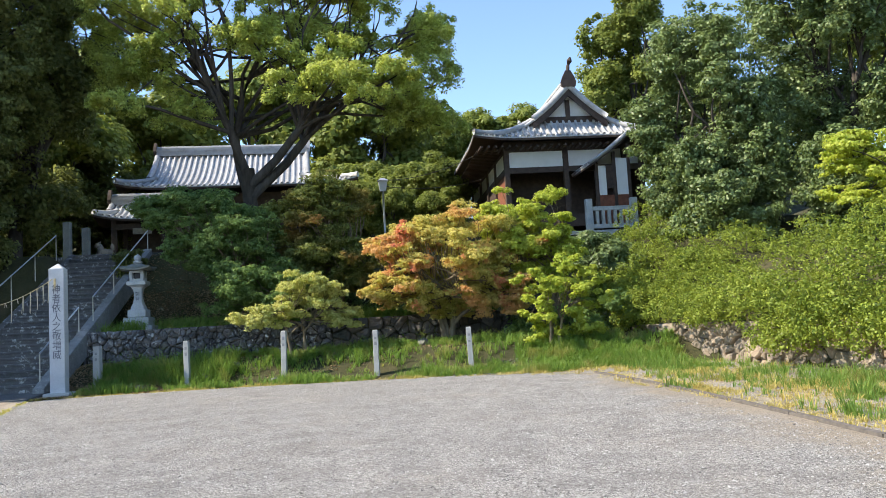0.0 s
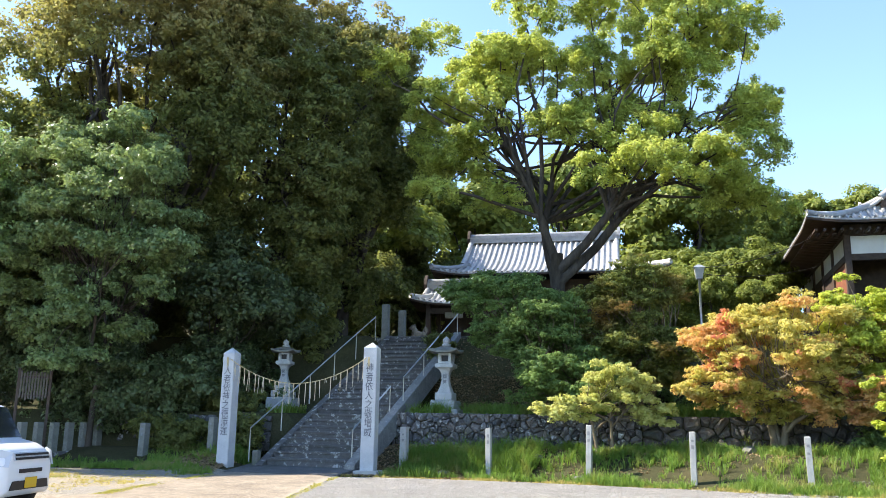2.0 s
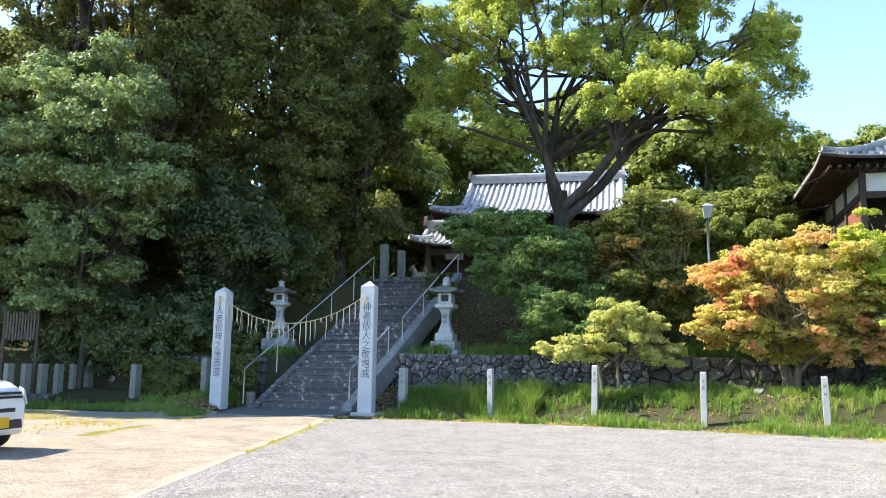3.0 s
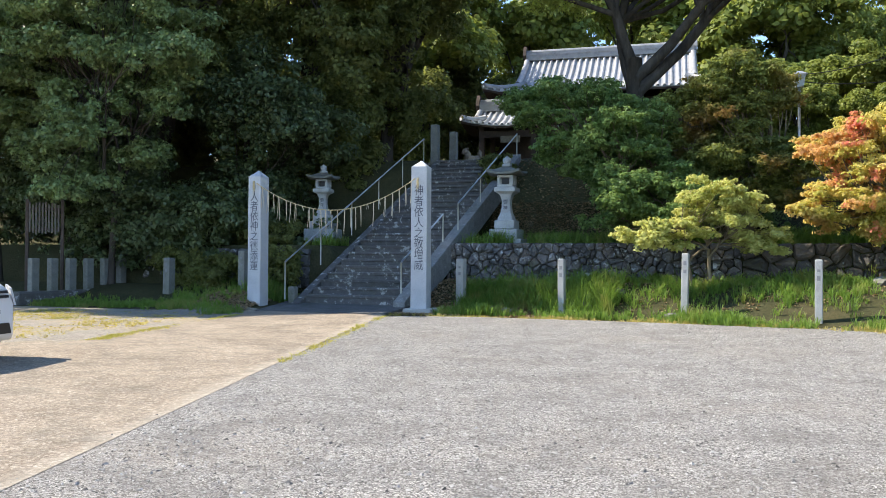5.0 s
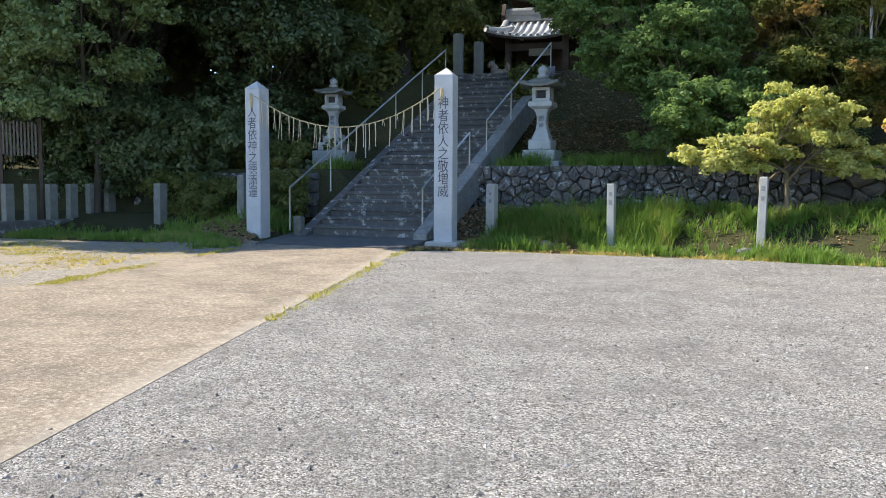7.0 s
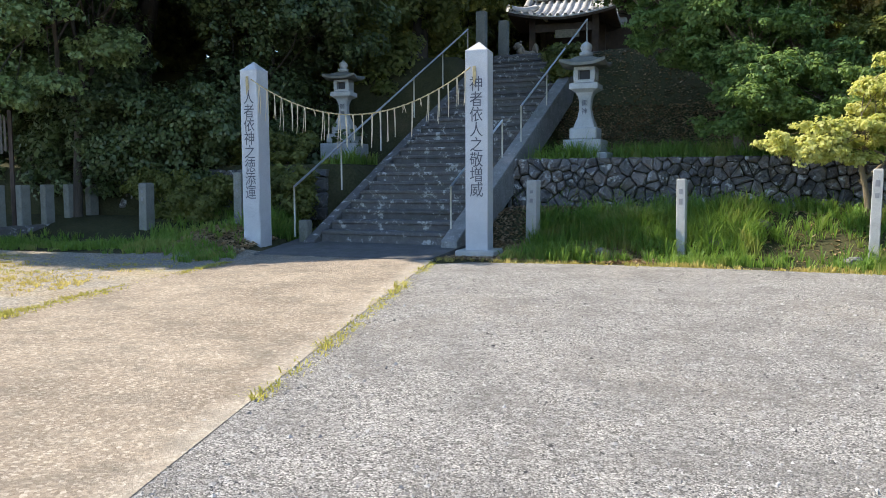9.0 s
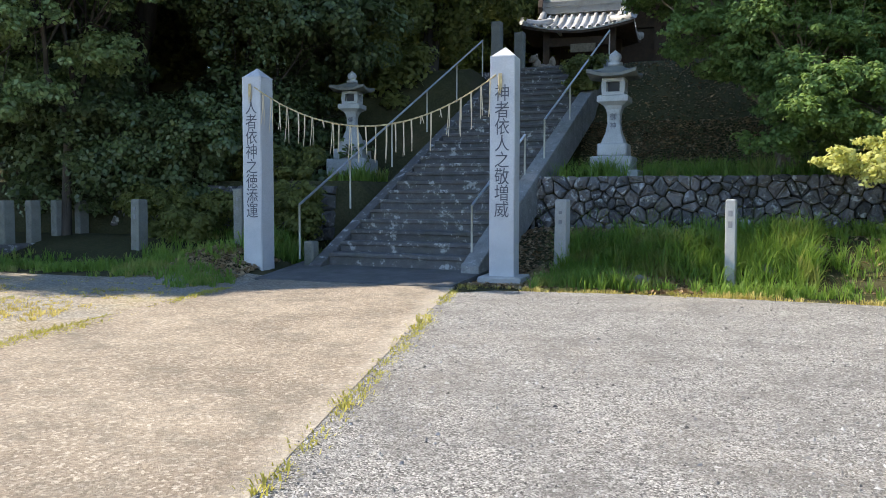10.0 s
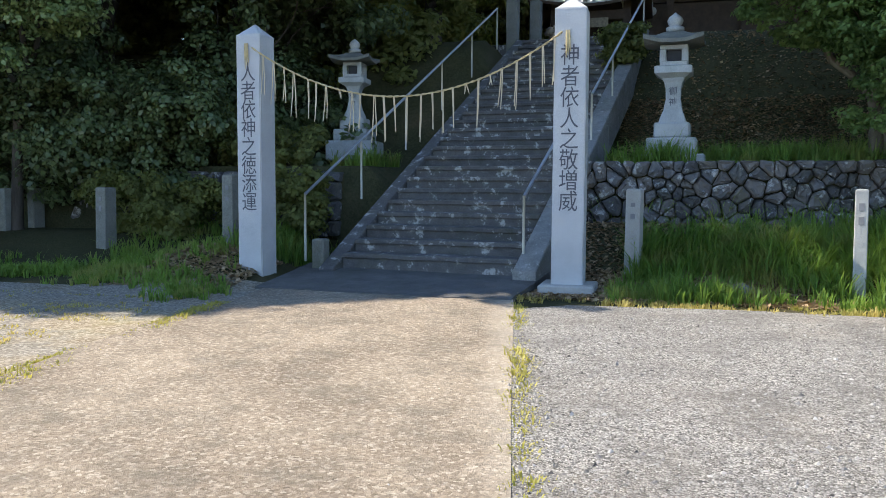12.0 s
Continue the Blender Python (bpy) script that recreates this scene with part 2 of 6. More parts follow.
M_PEBBLE = pebble_material()
M_STEEL = plain("galvanised_steel", (0.55, 0.57, 0.6), 0.4, 0.6, 0.2)
M_IVORY = plain("ivory_paint", (0.55, 0.52, 0.42), 0.5, 0.0, 0.2)
M_INK = plain("inscription_ink", (0.10, 0.105, 0.125), 0.8)
M_FADED = plain("faded_mark", (0.24, 0.24, 0.245), 0.85)
M_STRAW = plain("straw", (0.55, 0.44, 0.24), 0.85, 0.0, 0.35, 20.0)
M_PAPER = plain("faded_cord", (0.62, 0.52, 0.36), 0.85, 0.0, 0.2)
M_TILE = tile_material()
M_WOOD = plain("dark_timber", (0.075, 0.05, 0.038), 0.7, 0.0, 0.4, 5.0)
M_REDWOOD = plain("red_brown_boards", (0.24, 0.085, 0.045), 0.7, 0.0, 0.4, 5.0)
M_PLASTER = plain("white_plaster", (0.78, 0.77, 0.73), 0.85, 0.0, 0.08, 2.0)
M_BARK = bark_material("camphor_bark", (0.04, 0.034, 0.028), (0.11, 0.092, 0.075))
M_BARK_PALE = bark_material("maple_bark", (0.12, 0.095, 0.06), (0.27, 0.22, 0.15))
# the gold tint towards the top also stands in for sun on the crowns
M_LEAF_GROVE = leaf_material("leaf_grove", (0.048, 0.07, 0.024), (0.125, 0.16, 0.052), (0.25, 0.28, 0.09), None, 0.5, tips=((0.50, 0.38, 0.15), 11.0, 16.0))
M_LEAF_CAMPHOR = leaf_material("leaf_camphor", (0.13, 0.20, 0.035), (0.32, 0.41, 0.085), (0.56, 0.62, 0.17), None, 0.5)
M_LEAF_DARKMAPLE = leaf_material("leaf_green_maple", (0.05, 0.10, 0.035), (0.12, 0.215, 0.07), (0.25, 0.37, 0.12), None, 0.5)
M_LEAF_BROWNMAPLE = leaf_material("leaf_browning_maple", (0.07, 0.10, 0.03), (0.15, 0.20, 0.055), (0.27, 0.31, 0.09), [((0.34, 0.17, 0.06), 0.50, 0.68, 0.6)], 0.5)
M_LEAF_YELLOWMAPLE = leaf_material("leaf_pale_maple", (0.24, 0.31, 0.06), (0.48, 0.52, 0.15), (0.66, 0.66, 0.28), None, 0.55)
M_LEAF_ORANGE = leaf_material("leaf_turning_maple", (0.25, 0.30, 0.05), (0.48, 0.49, 0.12), (0.68, 0.61, 0.22), [((0.74, 0.38, 0.19), 0.50, 0.62, 0.8), ((0.66, 0.15, 0.14), 0.60, 0.66, 1.1)], 0.58)
M_LEAF_LIME = leaf_material("leaf_lime_maple", (0.16, 0.24, 0.03), (0.36, 0.47, 0.07), (0.56, 0.62, 0.13), None, 0.55)
M_LEAF_HEDGE = leaf_material("leaf_hedge", (0.035, 0.07, 0.012), (0.13, 0.20, 0.028), (0.31, 0.38, 0.06), None, 0.35, 0.9)
M_LEAF_RIGHT = leaf_material("leaf_evergreen_oak", (0.05, 0.088, 0.032), (0.125, 0.19, 0.065), (0.24, 0.32, 0.115), None, 0.32, 0.6, 0.5)
# albedo raised so that the sky's light on these leaves is in the colour
M_LEAF_SOFT = leaf_material("leaf_soft_skylit", (0.15, 0.25, 0.10), (0.30, 0.45, 0.17), (0.46, 0.60, 0.25), None, 0.5)
# these two darker, bluer leaf colours carry part of the grove's shade
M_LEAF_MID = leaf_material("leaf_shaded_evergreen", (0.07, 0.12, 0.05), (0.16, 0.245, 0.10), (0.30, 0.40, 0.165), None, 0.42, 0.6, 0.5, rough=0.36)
M_LEAF_UNDER = leaf_material("leaf_understorey_shade_tint", (0.032, 0.056, 0.025), (0.078, 0.122, 0.052), (0.16, 0.22, 0.09), None, 0.4, 0.6, 0.5, rough=0.36)
M_LEAF_FAR = leaf_material("leaf_far_wood", (0.08, 0.125, 0.03), (0.16, 0.22, 0.05), (0.28, 0.33, 0.08), None, 0.4, 0.25)
M_GRASS = leaf_material("grass_blade", (0.06, 0.14, 0.03), (0.13, 0.26, 0.05), (0.24, 0.37, 0.08), [((0.42, 0.36, 0.13), 0.53, 0.70, 1.6)], 0.5)
M_STRAWGRASS = leaf_material("straw_grass", (0.26, 0.21, 0.06), (0.46, 0.38, 0.12), (0.6, 0.52, 0.18), [((0.2, 0.27, 0.05), 0.55, 0.7, 0.7)], 0.35)
M_SEAMGRASS = leaf_material("seam_grass", (0.2, 0.22, 0.04), (0.36, 0.36, 0.07), (0.5, 0.46, 0.14), None, 0.4)
M_LITTER = leaf_material("dead_leaf", (0.11, 0.075, 0.04), (0.27, 0.18, 0.095), (0.48, 0.36, 0.22), None, 0.15)
M_CAR = plain("white_car_paint", (0.8, 0.8, 0.8), 0.2, 0.0, 0.03, 2.0, 0.5)
M_BLACK = plain("black_plastic", (0.02, 0.02, 0.022), 0.5)
M_RUBBER = plain("tyre_rubber", (0.02, 0.02, 0.02), 0.85)
M_PLATE = plain("yellow_plate", (0.75, 0.45, 0.02), 0.5, 0.0, 0.05)
M_OLD_SLAT = plain("old_grey_slats", (0.15, 0.13, 0.11), 0.9, 0.0, 0.4, 12.0)
M_WEATHER = plain("weathered_boards", (0.3, 0.27, 0.22), 0.85, 0.0, 0.4, 12.0)


def glass_material(name, colour, rough=0.05):
    n = Nodes(name)
    n.done(colour, rough, spec=0.6)
    return n.mat


M_GLASS = glass_material("tinted_glass", (0.02, 0.025, 0.028))
M_LENS = glass_material("headlight_lens", (0.55, 0.57, 0.6), 0.1)


# ---------------------------------------------------------------- mesh helpers
def mesh_object(name, bm, material, smooth=False):
    me = bpy.data.meshes.new(name)
    bm.to_mesh(me)
    bm.free()
    if smooth:
        me.polygons.foreach_set("use_smooth", [True] * len(me.polygons))
    me.materials.append(material)
    return new(name, me)


def part(name, bm, material, parent, label="", smooth=False):
    ob = mesh_object(name, bm, material, smooth)
    ob.parent = parent
    return tagged(ob, label)


def thing(name, m, label, category, group="", kind=""):
    ob = new(name)
    ob.matrix_world = m
    return tagged(ob, label, category, group, kind)


def box(bm, x0, y0, z0, x1, y1, z1, bevel=0.0, m=None):
    g = bmesh.ops.create_cube(bm, size=1.0, matrix=Matrix.Translation(((x0 + x1) / 2, (y0 + y1) / 2, (z0 + z1) / 2)) @ Matrix.Diagonal((x1 - x0, y1 - y0, z1 - z0, 1)))
    if bevel:
        edges = list({e for v in g["verts"] for e in v.link_edges})
        r = bmesh.ops.bevel(bm, geom=edges, offset=bevel, segments=1, affect="EDGES")
    if m is not None:
        vs = {v for f in bm.faces for v in f.verts} if bevel else g["verts"]
        bmesh.ops.transform(bm, matrix=m, verts=list(vs))
    return bm


def boxed(x0, y0, z0, x1, y1, z1, bevel=0.0):
    return box(bmesh.new(), x0, y0, z0, x1, y1, z1, bevel)


def tube(bm, pts, radii, sides=8):
    """A tapered tube through points."""
    rings = []
    pts = [Vector(p) for p in pts]
    for i, p in enumerate(pts):
        d = (pts[min(i + 1, len(pts) - 1)] - pts[max(i - 1, 0)]).normalized()
        a = d.cross(Vector((0, 0, 1)) if abs(d.z) < 0.95 else Vector((1, 0, 0))).normalized()
        b = d.cross(a)
        r = radii[i] if isinstance(radii, (list, tuple)) else radii
        rings.append([bm.verts.new(p + (a * math.cos(k * math.tau / sides) + b * math.sin(k * math.tau / sides)) * r) for k in range(sides)])
    for r0, r1 in zip(rings, rings[1:]):
        for k in range(sides):
            bm.faces.new((r0[k], r0[(k + 1) % sides], r1[(k + 1) % sides], r1[k]))
    bm.faces.new(rings[0])
    bm.faces.new(rings[-1][::-1])
    return bm


def loft(bm, sections, cap=True):
    """Joins closed loops of equal length into a skin."""
    loops = [[bm.verts.new(p) for p in s] for s in sections]
    n = len(loops[0])
    for a, b in zip(loops, loops[1:]):
        for k in range(n):
            bm.faces.new((a[k], a[(k + 1) % n], b[(k + 1) % n], b[k]))
    if cap:
        bm.faces.new(loops[0][::-1])
        bm.faces.new(loops[-1])
    return bm


def ngon(n, r, z, turn=0.0, squash=1.0):
    return [(r * math.cos(turn + k * math.tau / n), r * squash * math.sin(turn + k * math.tau / n), z) for k in range(n)]


def square(h, z, cx=0.0, cy=0.0):
    return [(cx - h, cy - h, z), (cx + h, cy - h, z), (cx + h, cy + h, z), (cx - h, cy + h, z)]


def raw_mesh(name, verts, faces_n, material):
    """A mesh out of N separate faces of equal corner count: verts (N*k, 3)."""
    me = bpy.data.meshes.new(name)
    k = faces_n
    nv = len(verts)
    nf = nv // k
    me.vertices.add(nv)
    me.vertices.foreach_set("co", np.asarray(verts, dtype=np.float32).ravel())
    me.loops.add(nv)
    me.loops.foreach_set("vertex_index", np.arange(nv, dtype=np.int32))
    me.polygons.add(nf)
    me.polygons.foreach_set("loop_start", np.arange(0, nv, k, dtype=np.int32))
    me.polygons.foreach_set("loop_total", np.full(nf, k, dtype=np.int32))
    me.update(calc_edges=True)
    me.materials.append(material)
    return me


def sm(a, b, x):
    t = np.clip((x - a) / (b - a), 0.0, 1.0)
    return t * t * (3 - 2 * t)


# ---------------------------------------------------------------- ground
STAIR_X, STAIR_Y, STAIR_TURN = -9.15, 24.95, -6.9
STEPS, RISE, TREAD, STEP_Z = 25, 0.1882, 0.3808, 0.345
TOP_Z = STEP_Z + STEPS * RISE


def height(x, y):
    """The lie of the land."""
    x, y = np.asarray(x, dtype=float), np.asarray(y, dtype=float)
    lot = 0.0062 * np.clip(y, -10, 26) + 0.010 * np.clip(x, 0, 8) * np.clip(y / 20, 0, 1)
    back = WALL_Y(x)
    bank = lot + 0.75 * sm(24.6, 27.2, y + 0.28 * np.clip(x + 6, 0, 20)) * sm(-8.2, -7.0, x) + 0.5 * sm(24.5, 27, y) * sm(-11.2, -12.2, x)
    bank = bank + 0.2 * np.exp(-((x + 12.3) / 1.1) ** 2 - ((y - 24.7) / 0.9) ** 2) / math.exp(-(0.9 / 1.1) ** 2 - (0.3 / 0.9) ** 2) * (x < -11.05)
    up = 1.85 + (TOP_Z - 1.85) * sm(30.2, 34.0, y)
    z = np.where(y > back + 0.25, np.maximum(bank, up), bank)
    side = 10.2 + 0.10 * (22 - y)
    crest = 3.0 + (TOP_Z - 3.0) * sm(23, 30, y)
    right = 1.25 + (crest - 1.25) * np.clip((x - side) / 3.4, 0, 1)
    z = np.where((x > side + 0.25) & (y > -6), np.maximum(z, right), z)
    far = 6.0 * sm(52, 75, y) + 5.0 * sm(20, 45, x)
    z = z + np.where(y > 40, far, far * sm(30, 40, y))
    # the cutting for the stairs
    c, s = math.cos(radians(-STAIR_TURN)), math.sin(radians(-STAIR_TURN))
    lx, ly = (x - STAIR_X) * c - (y - STAIR_Y) * s, (x - STAIR_X) * s + (y - STAIR_Y) * c
    run = STEP_Z + np.clip(ly / (STEPS * TREAD), 0, 1) * STEPS * RISE - 0.4
    inside = (np.abs(lx + 0.05) < 1.95) & (ly > -0.4) & (ly < STEPS * TREAD + 0.3)
    return np.where(inside, np.minimum(z, run), z)


def WALL_Y(x):
    return 27.45 - 0.06 * np.clip(np.asarray(x, dtype=float) + 6.0, 0, 20)


def sheet(name, xs, ys, material, hfun):
    X, Y = np.meshgrid(xs, ys)
    Z = hfun(X, Y)
    v = np.stack([X, Y, Z], -1).reshape(-1, 3)
    nx, ny = len(xs), len(ys)
    i = np.arange((ny - 1) * nx).reshape(ny - 1, nx)[:, :-1].ravel()
    f = np.stack([i, i + 1, i + nx + 1, i + nx], -1)
    me = bpy.data.meshes.new(name)
    me.from_pydata(v.tolist(), [], f.tolist())
    me.polygons.foreach_set("use_smooth", [True] * len(me.polygons))
    me.materials.append(material)
    return new(name, me)


gx = [-1500, -300, -120, -70] + list(np.arange(-45, 45.01, 0.4)) + [70, 120, 300, 1500]
gy = [-1500, -300, -100, -40] + list(np.arange(-15, 22, 1.0)) + list(np.arange(22, 38, 0.25)) + list(np.arange(38, 80, 1.5)) + [120, 300, 1500]
ground = sheet("ground", gx, gy, M_EARTH, height)
tagged(ground, "bare earth and dry leaf litter rising to the shrine terrace", "ground", kind="structure")


def patch(name, outline, material, lift, label, category, step=0.6, thick=0.0):
    """A flat area with a free outline, laid on the land."""
    bm = bmesh.new()
    dense = []
    for (xa, ya), (xb, yb) in zip(outline, outline[1:] + outline[:1]):
        n = max(1, int(math.hypot(xb - xa, yb - ya) / step))
        dense += [(xa + (xb - xa) * k / n, ya + (yb - ya) * k / n) for k in range(n)]
    f = bm.faces.new([bm.verts.new((x, y, 0)) for x, y in dense])
    x0, x1 = min(p[0] for p in dense), max(p[0] for p in dense)
    y0, y1 = min(p[1] for p in dense), max(p[1] for p in dense)
    for axis_i, lo, hi in ((0, x0, x1), (1, y0, y1)):
        c = lo + 1.0
        while c < hi:
            co, no = [0, 0, 0], [0, 0, 0]
            co[axis_i], no[axis_i] = c, 1
            bmesh.ops.bisect_plane(bm, geom=bm.verts[:] + bm.edges[:] + bm.faces[:], plane_co=co, plane_no=no)
            c += 1.0
    for v in bm.verts:
        v.co.z = float(height(v.co.x, v.co.y)) + lift
    if thick:
        r = bmesh.ops.extrude_face_region(bm, geom=bm.faces[:])
        for v in r["geom"]:
            if isinstance(v, bmesh.types.BMVert):
                v.co.z -= thick
    ob = mesh_object(name, bm, material)
    return tagged(ob, label, category, kind="structure")


def path_edge(y):
    """x of the seam between concrete path and gravel."""
    return -5.12 - 0.187 * (y - 9.8) + 0.08 * max(0.0, min(1.0, (y - 18.0) / 5.0))


seam = [(path_edge(y), y) for y in (-12, -6, 0, 4, 8, 12, 15, 17, 19, 21, 22.7)]
LOT_EDGE = [(6.45, 18.9), (6.5, 17.5), (6.4, 14.05), (6.12, 10.2), (5.92, 8.1), (5.6, 4.0), (5.5, -6.0), (5.5, -12.0)]
gravel_outline = seam + [(-6.9, 23.15), (-5.0, 23.3), (-3.7, 23.2), (-1.1, 22.95), (1.6, 22.2), (3.6, 21.3), (5.2, 20.3)] + LOT_EDGE
patch("gravel_lot", gravel_outline, M_GRAVEL, 0.030, "open lot covered with fine grey crushed gravel", "gravel")
LEFT_EDGE = [(-10.95, 24.1), (-10.75, 22.7), (-10.65, 20.2), (-10.35, 18.2), (-10.05, 16.6), (-11.2, 15.5), (-15.0, 14.8), (-24.0, 14.2), (-34.0, 13.6)]
patch("concrete_path", LEFT_EDGE + [(-34.0, -12.0)] + seam + [(path_edge(24.1), 24.1)], M_CONCRETE, 0.034, "worn tan concrete driveway leading to the stairs", "path", thick=0.1)
foot = [(-11.0, 23.55, 0.19), (-9.3, 23.35, 0.19), (-7.6, 23.3, 0.19), (-7.38, 25.4, 0.34), (-11.1, 25.7, 0.34)]
bm = loft(bmesh.new(), [[(x, y, z if top else -0.05) for x, y, z in foot] for top in (0, 1)])
bmesh.ops.subdivide_edges(bm, edges=[e for e in bm.edges if e.calc_length() > 1], cuts=8)
for v in bm.verts:
    v.co.y += 0.025 * noise.noise(Vector((v.co.x * 2.5, v.co.z * 3, 4)))
    v.co.x += 0.02 * noise.noise(Vector((v.co.y * 2.5, v.co.z * 3, 9)))
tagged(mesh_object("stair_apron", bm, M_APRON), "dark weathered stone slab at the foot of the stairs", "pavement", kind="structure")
patch("dry_verge", [(x - 0.02, y) for x, y in LEFT_EDGE] + [(-40, 20), (-28, 23.6), (-18, 23.4), (-13.5, 23.2)], M_VERGE, 0.012, "sparse dry yellow grass over gravelly soil", "verge")
patch("verge_right", [(x + 0.02, y) for x, y in LOT_EDGE[:-1]] + [(12.5, -6.0), (11.3, 9.0), (10.4, 18.0), (10.1, 20.2), (6.9, 20.3), (5.6, 20.1)], M_VERGE, 0.03, "dry grassy strip below the hedge wall", "verge")
edging = thing("lot_edging", pose(0, 0, 0), "dark buried timber edging between gravel and verge", "edging", kind="structure")
for (xa, ya), (xb, yb) in zip(LOT_EDGE, LOT_EDGE[1:-1]):
    bm = bmesh.new()
    za, zb = float(height(xa, ya)), float(height(xb, yb))
    loft(bm, [[(xa - 0.03, ya, za - 0.1), (xa + 0.05, ya, za - 0.1), (xa + 0.05, ya, za + 0.075), (xa - 0.03, ya, za + 0.07)], [(xb - 0.03, yb + 0.02, zb - 0.1), (xb + 0.05, yb + 0.02, zb - 0.1), (xb + 0.05, yb + 0.02, zb + 0.075), (xb - 0.03, yb + 0.02, zb + 0.07)]])
    bmesh.ops.recalc_face_normals(bm, faces=bm.faces[:])
    part("board", bm, M_OLD_SLAT, edging)

# ---------------------------------------------------------------- stairs
STAIR = pose(STAIR_X, STAIR_Y, 0, 0, 0, STAIR_TURN)
stairs = thing("stairs", STAIR, "long weathered dark stone stairway speckled with lichen", "stairs", kind="structure")


def stair_z(ly):
    return STEP_Z + max(0.0, min(1.0, ly / (STEPS * TREAD))) * STEPS * RISE


rnd = random.Random(5)
HALF = 1.38
for i in range(STEPS):
    lip = RISE - 0.005 - rnd.uniform(0, 0.006)
    bm = bmesh.new()
    box(bm, -HALF + 0.1, 0.035, -0.3, HALF, TREAD + 0.1, lip - 0.075)
    g = box(bmesh.new(), -HALF + 0.1, 0.0, lip - 0.075, HALF, TREAD + 0.1, lip, 0.014)
    tmp = bpy.data.meshes.new("nosing")
    g.to_mesh(tmp)
    g.free()
    bm.from_mesh(tmp)
    bmesh.ops.subdivide_edges(bm, edges=[e for e in bm.edges if abs(e.verts[0].co.x - e.verts[1].co.x) > 1], cuts=18)
    for v in bm.verts:
        w = noise.noise(Vector((v.co.x * 1.7, i * 3.1, v.co.z * 4)))
        v.co.y += 0.016 * w + 0.008 * noise.noise(Vector((v.co.x * 9, i * 1.3, v.co.z * 9)))
        v.co.z += 0.010 * noise.noise(Vector((v.co.x * 2.3, i * 5.7, 0)))
    ob = part("step", bm, M_STEP, stairs)
    ob.location = (rnd.uniform(-0.01, 0.01), i * TREAD, STEP_Z + i * RISE)
for sgn, wide, proud in ((-1, 0.24, 0.1), (1, 0.32, 0.18)):
    # sloping side slabs, in lengths
    L = STEPS * TREAD
    n = 6
    for k in range(n):
        a, b = -0.25 + (L + 0.2) * k / n, -0.25 + (L + 0.2) * (k + 1) / n - 0.012
        edge = HALF + 0.006 - 0.1 * (sgn < 0)
        x0, x1 = sorted((sgn * edge, sgn * (edge + wide)))
        za, zb = STEP_Z + a * RISE / TREAD + proud, STEP_Z + b * RISE / TREAD + proud
        bm = loft(bmesh.new(), [[(x0, a, za - 0.75), (x1, a, za - 0.75), (x1, a, za), (x0, a, za)], [(x0, b, zb - 0.75), (x1, b, zb - 0.75), (x1, b, zb), (x0, b, zb)]])
        bmesh.ops.bevel(bm, geom=bm.edges[:], offset=0.015, segments=1, affect="EDGES")
        part("side_slab", bm, M_KERB if sgn > 0 else M_STEP, stairs)
part("end_stone", boxed(-1.72, -0.12, 0.1, -1.52, 0.08, 0.72, 0.02), M_LANTERN_TOP, stairs, "small upright stone at the foot of the side slab")
part("landing", boxed(-4.5, STEPS * TREAD + 0.12, TOP_Z - 0.4, 5.5, STEPS * TREAD + 4.0, TOP_Z + 0.01, 0.01), M_STEP, stairs, "paved landing at the head of the stairs")


def handrail(name, lx, starts, ends, tall=0.95, pieces=5, material=M_STEEL, label="thin galvanised pipe handrail beside the stone stairs"):
    r = thing(name, STAIR, label, "handrail", "stair handrails")
    pts = [starts + (ends - starts) * k / (pieces - 1) for k in range(pieces)]
    for p in pts:
        z = stair_z(p)
        part("post", tube(bmesh.new(), [(lx, p, z - 0.05), (lx, p, z + tall)], 0.019, 8), M_IVORY, r, "ivory painted post", True)
    part("rail", tube(bmesh.new(), [(lx, p, stair_z(p) + tall) for p in pts], 0.024, 8), material, r, "", True)
    return r


handrail("handrail", -1.98, 0.15, 9.3, pieces=6)
handrail("handrail", 1.42, 0.15, 2.9, pieces=2)
handrail("handrail", 1.60, 3.6, 9.3, pieces=4)


# ---------------------------------------------------------------- inscribed pillars, rope
def glyphs(parent, words, width, x, y, z_top, pitch, material):
    """Each written character is a carved, inked sign on the face towards -y."""
    for k, ch in enumerate(words):
        cu = bpy.data.curves.new("character", "FONT")
        cu.body, cu.size, cu.align_x, cu.align_y, cu.extrude = ch, width, "CENTER", "CENTER", 0.001
        cu.materials.append(material)
        ob = new("character", cu)
        ob.matrix_world = Matrix.Identity(4)
        ob.parent = parent
        ob.matrix_local = pose(x, y, z_top - pitch * k, 90, 0, 0) @ Matrix.Diagonal((1.0, 1.12, 1.0, 1.0))


def pillar(x, y, turn, tall, half, words, first, pitch, plinth, label):
    z = float(height(x, y))
    p = thing("inscribed_pillar", pose(x, y, z, 0, 0, turn), label, "stone pillar", "inscribed gate pillars")
    bm = loft(bmesh.new(), [square(half, -0.3), square(half * 0.985, tall - 0.17), square(half * 0.97, tall - 0.16), square(0.01, tall)])
    bmesh.ops.bevel(bm, geom=[e for e in bm.edges if e.calc_length() > 0.15], offset=0.012, segments=2, affect="EDGES")
    part("shaft", bm, M_GRANITE, p)
    if plinth:
        part("plinth", boxed(-half - 0.15, -half - 0.15, -0.1, half + 0.15, half + 0.15, 0.12, 0.02), M_POST, p, "low square plinth")
    glyphs(p, words, 0.245, 0, -half - 0.004, first, pitch, M_INK)
    return p


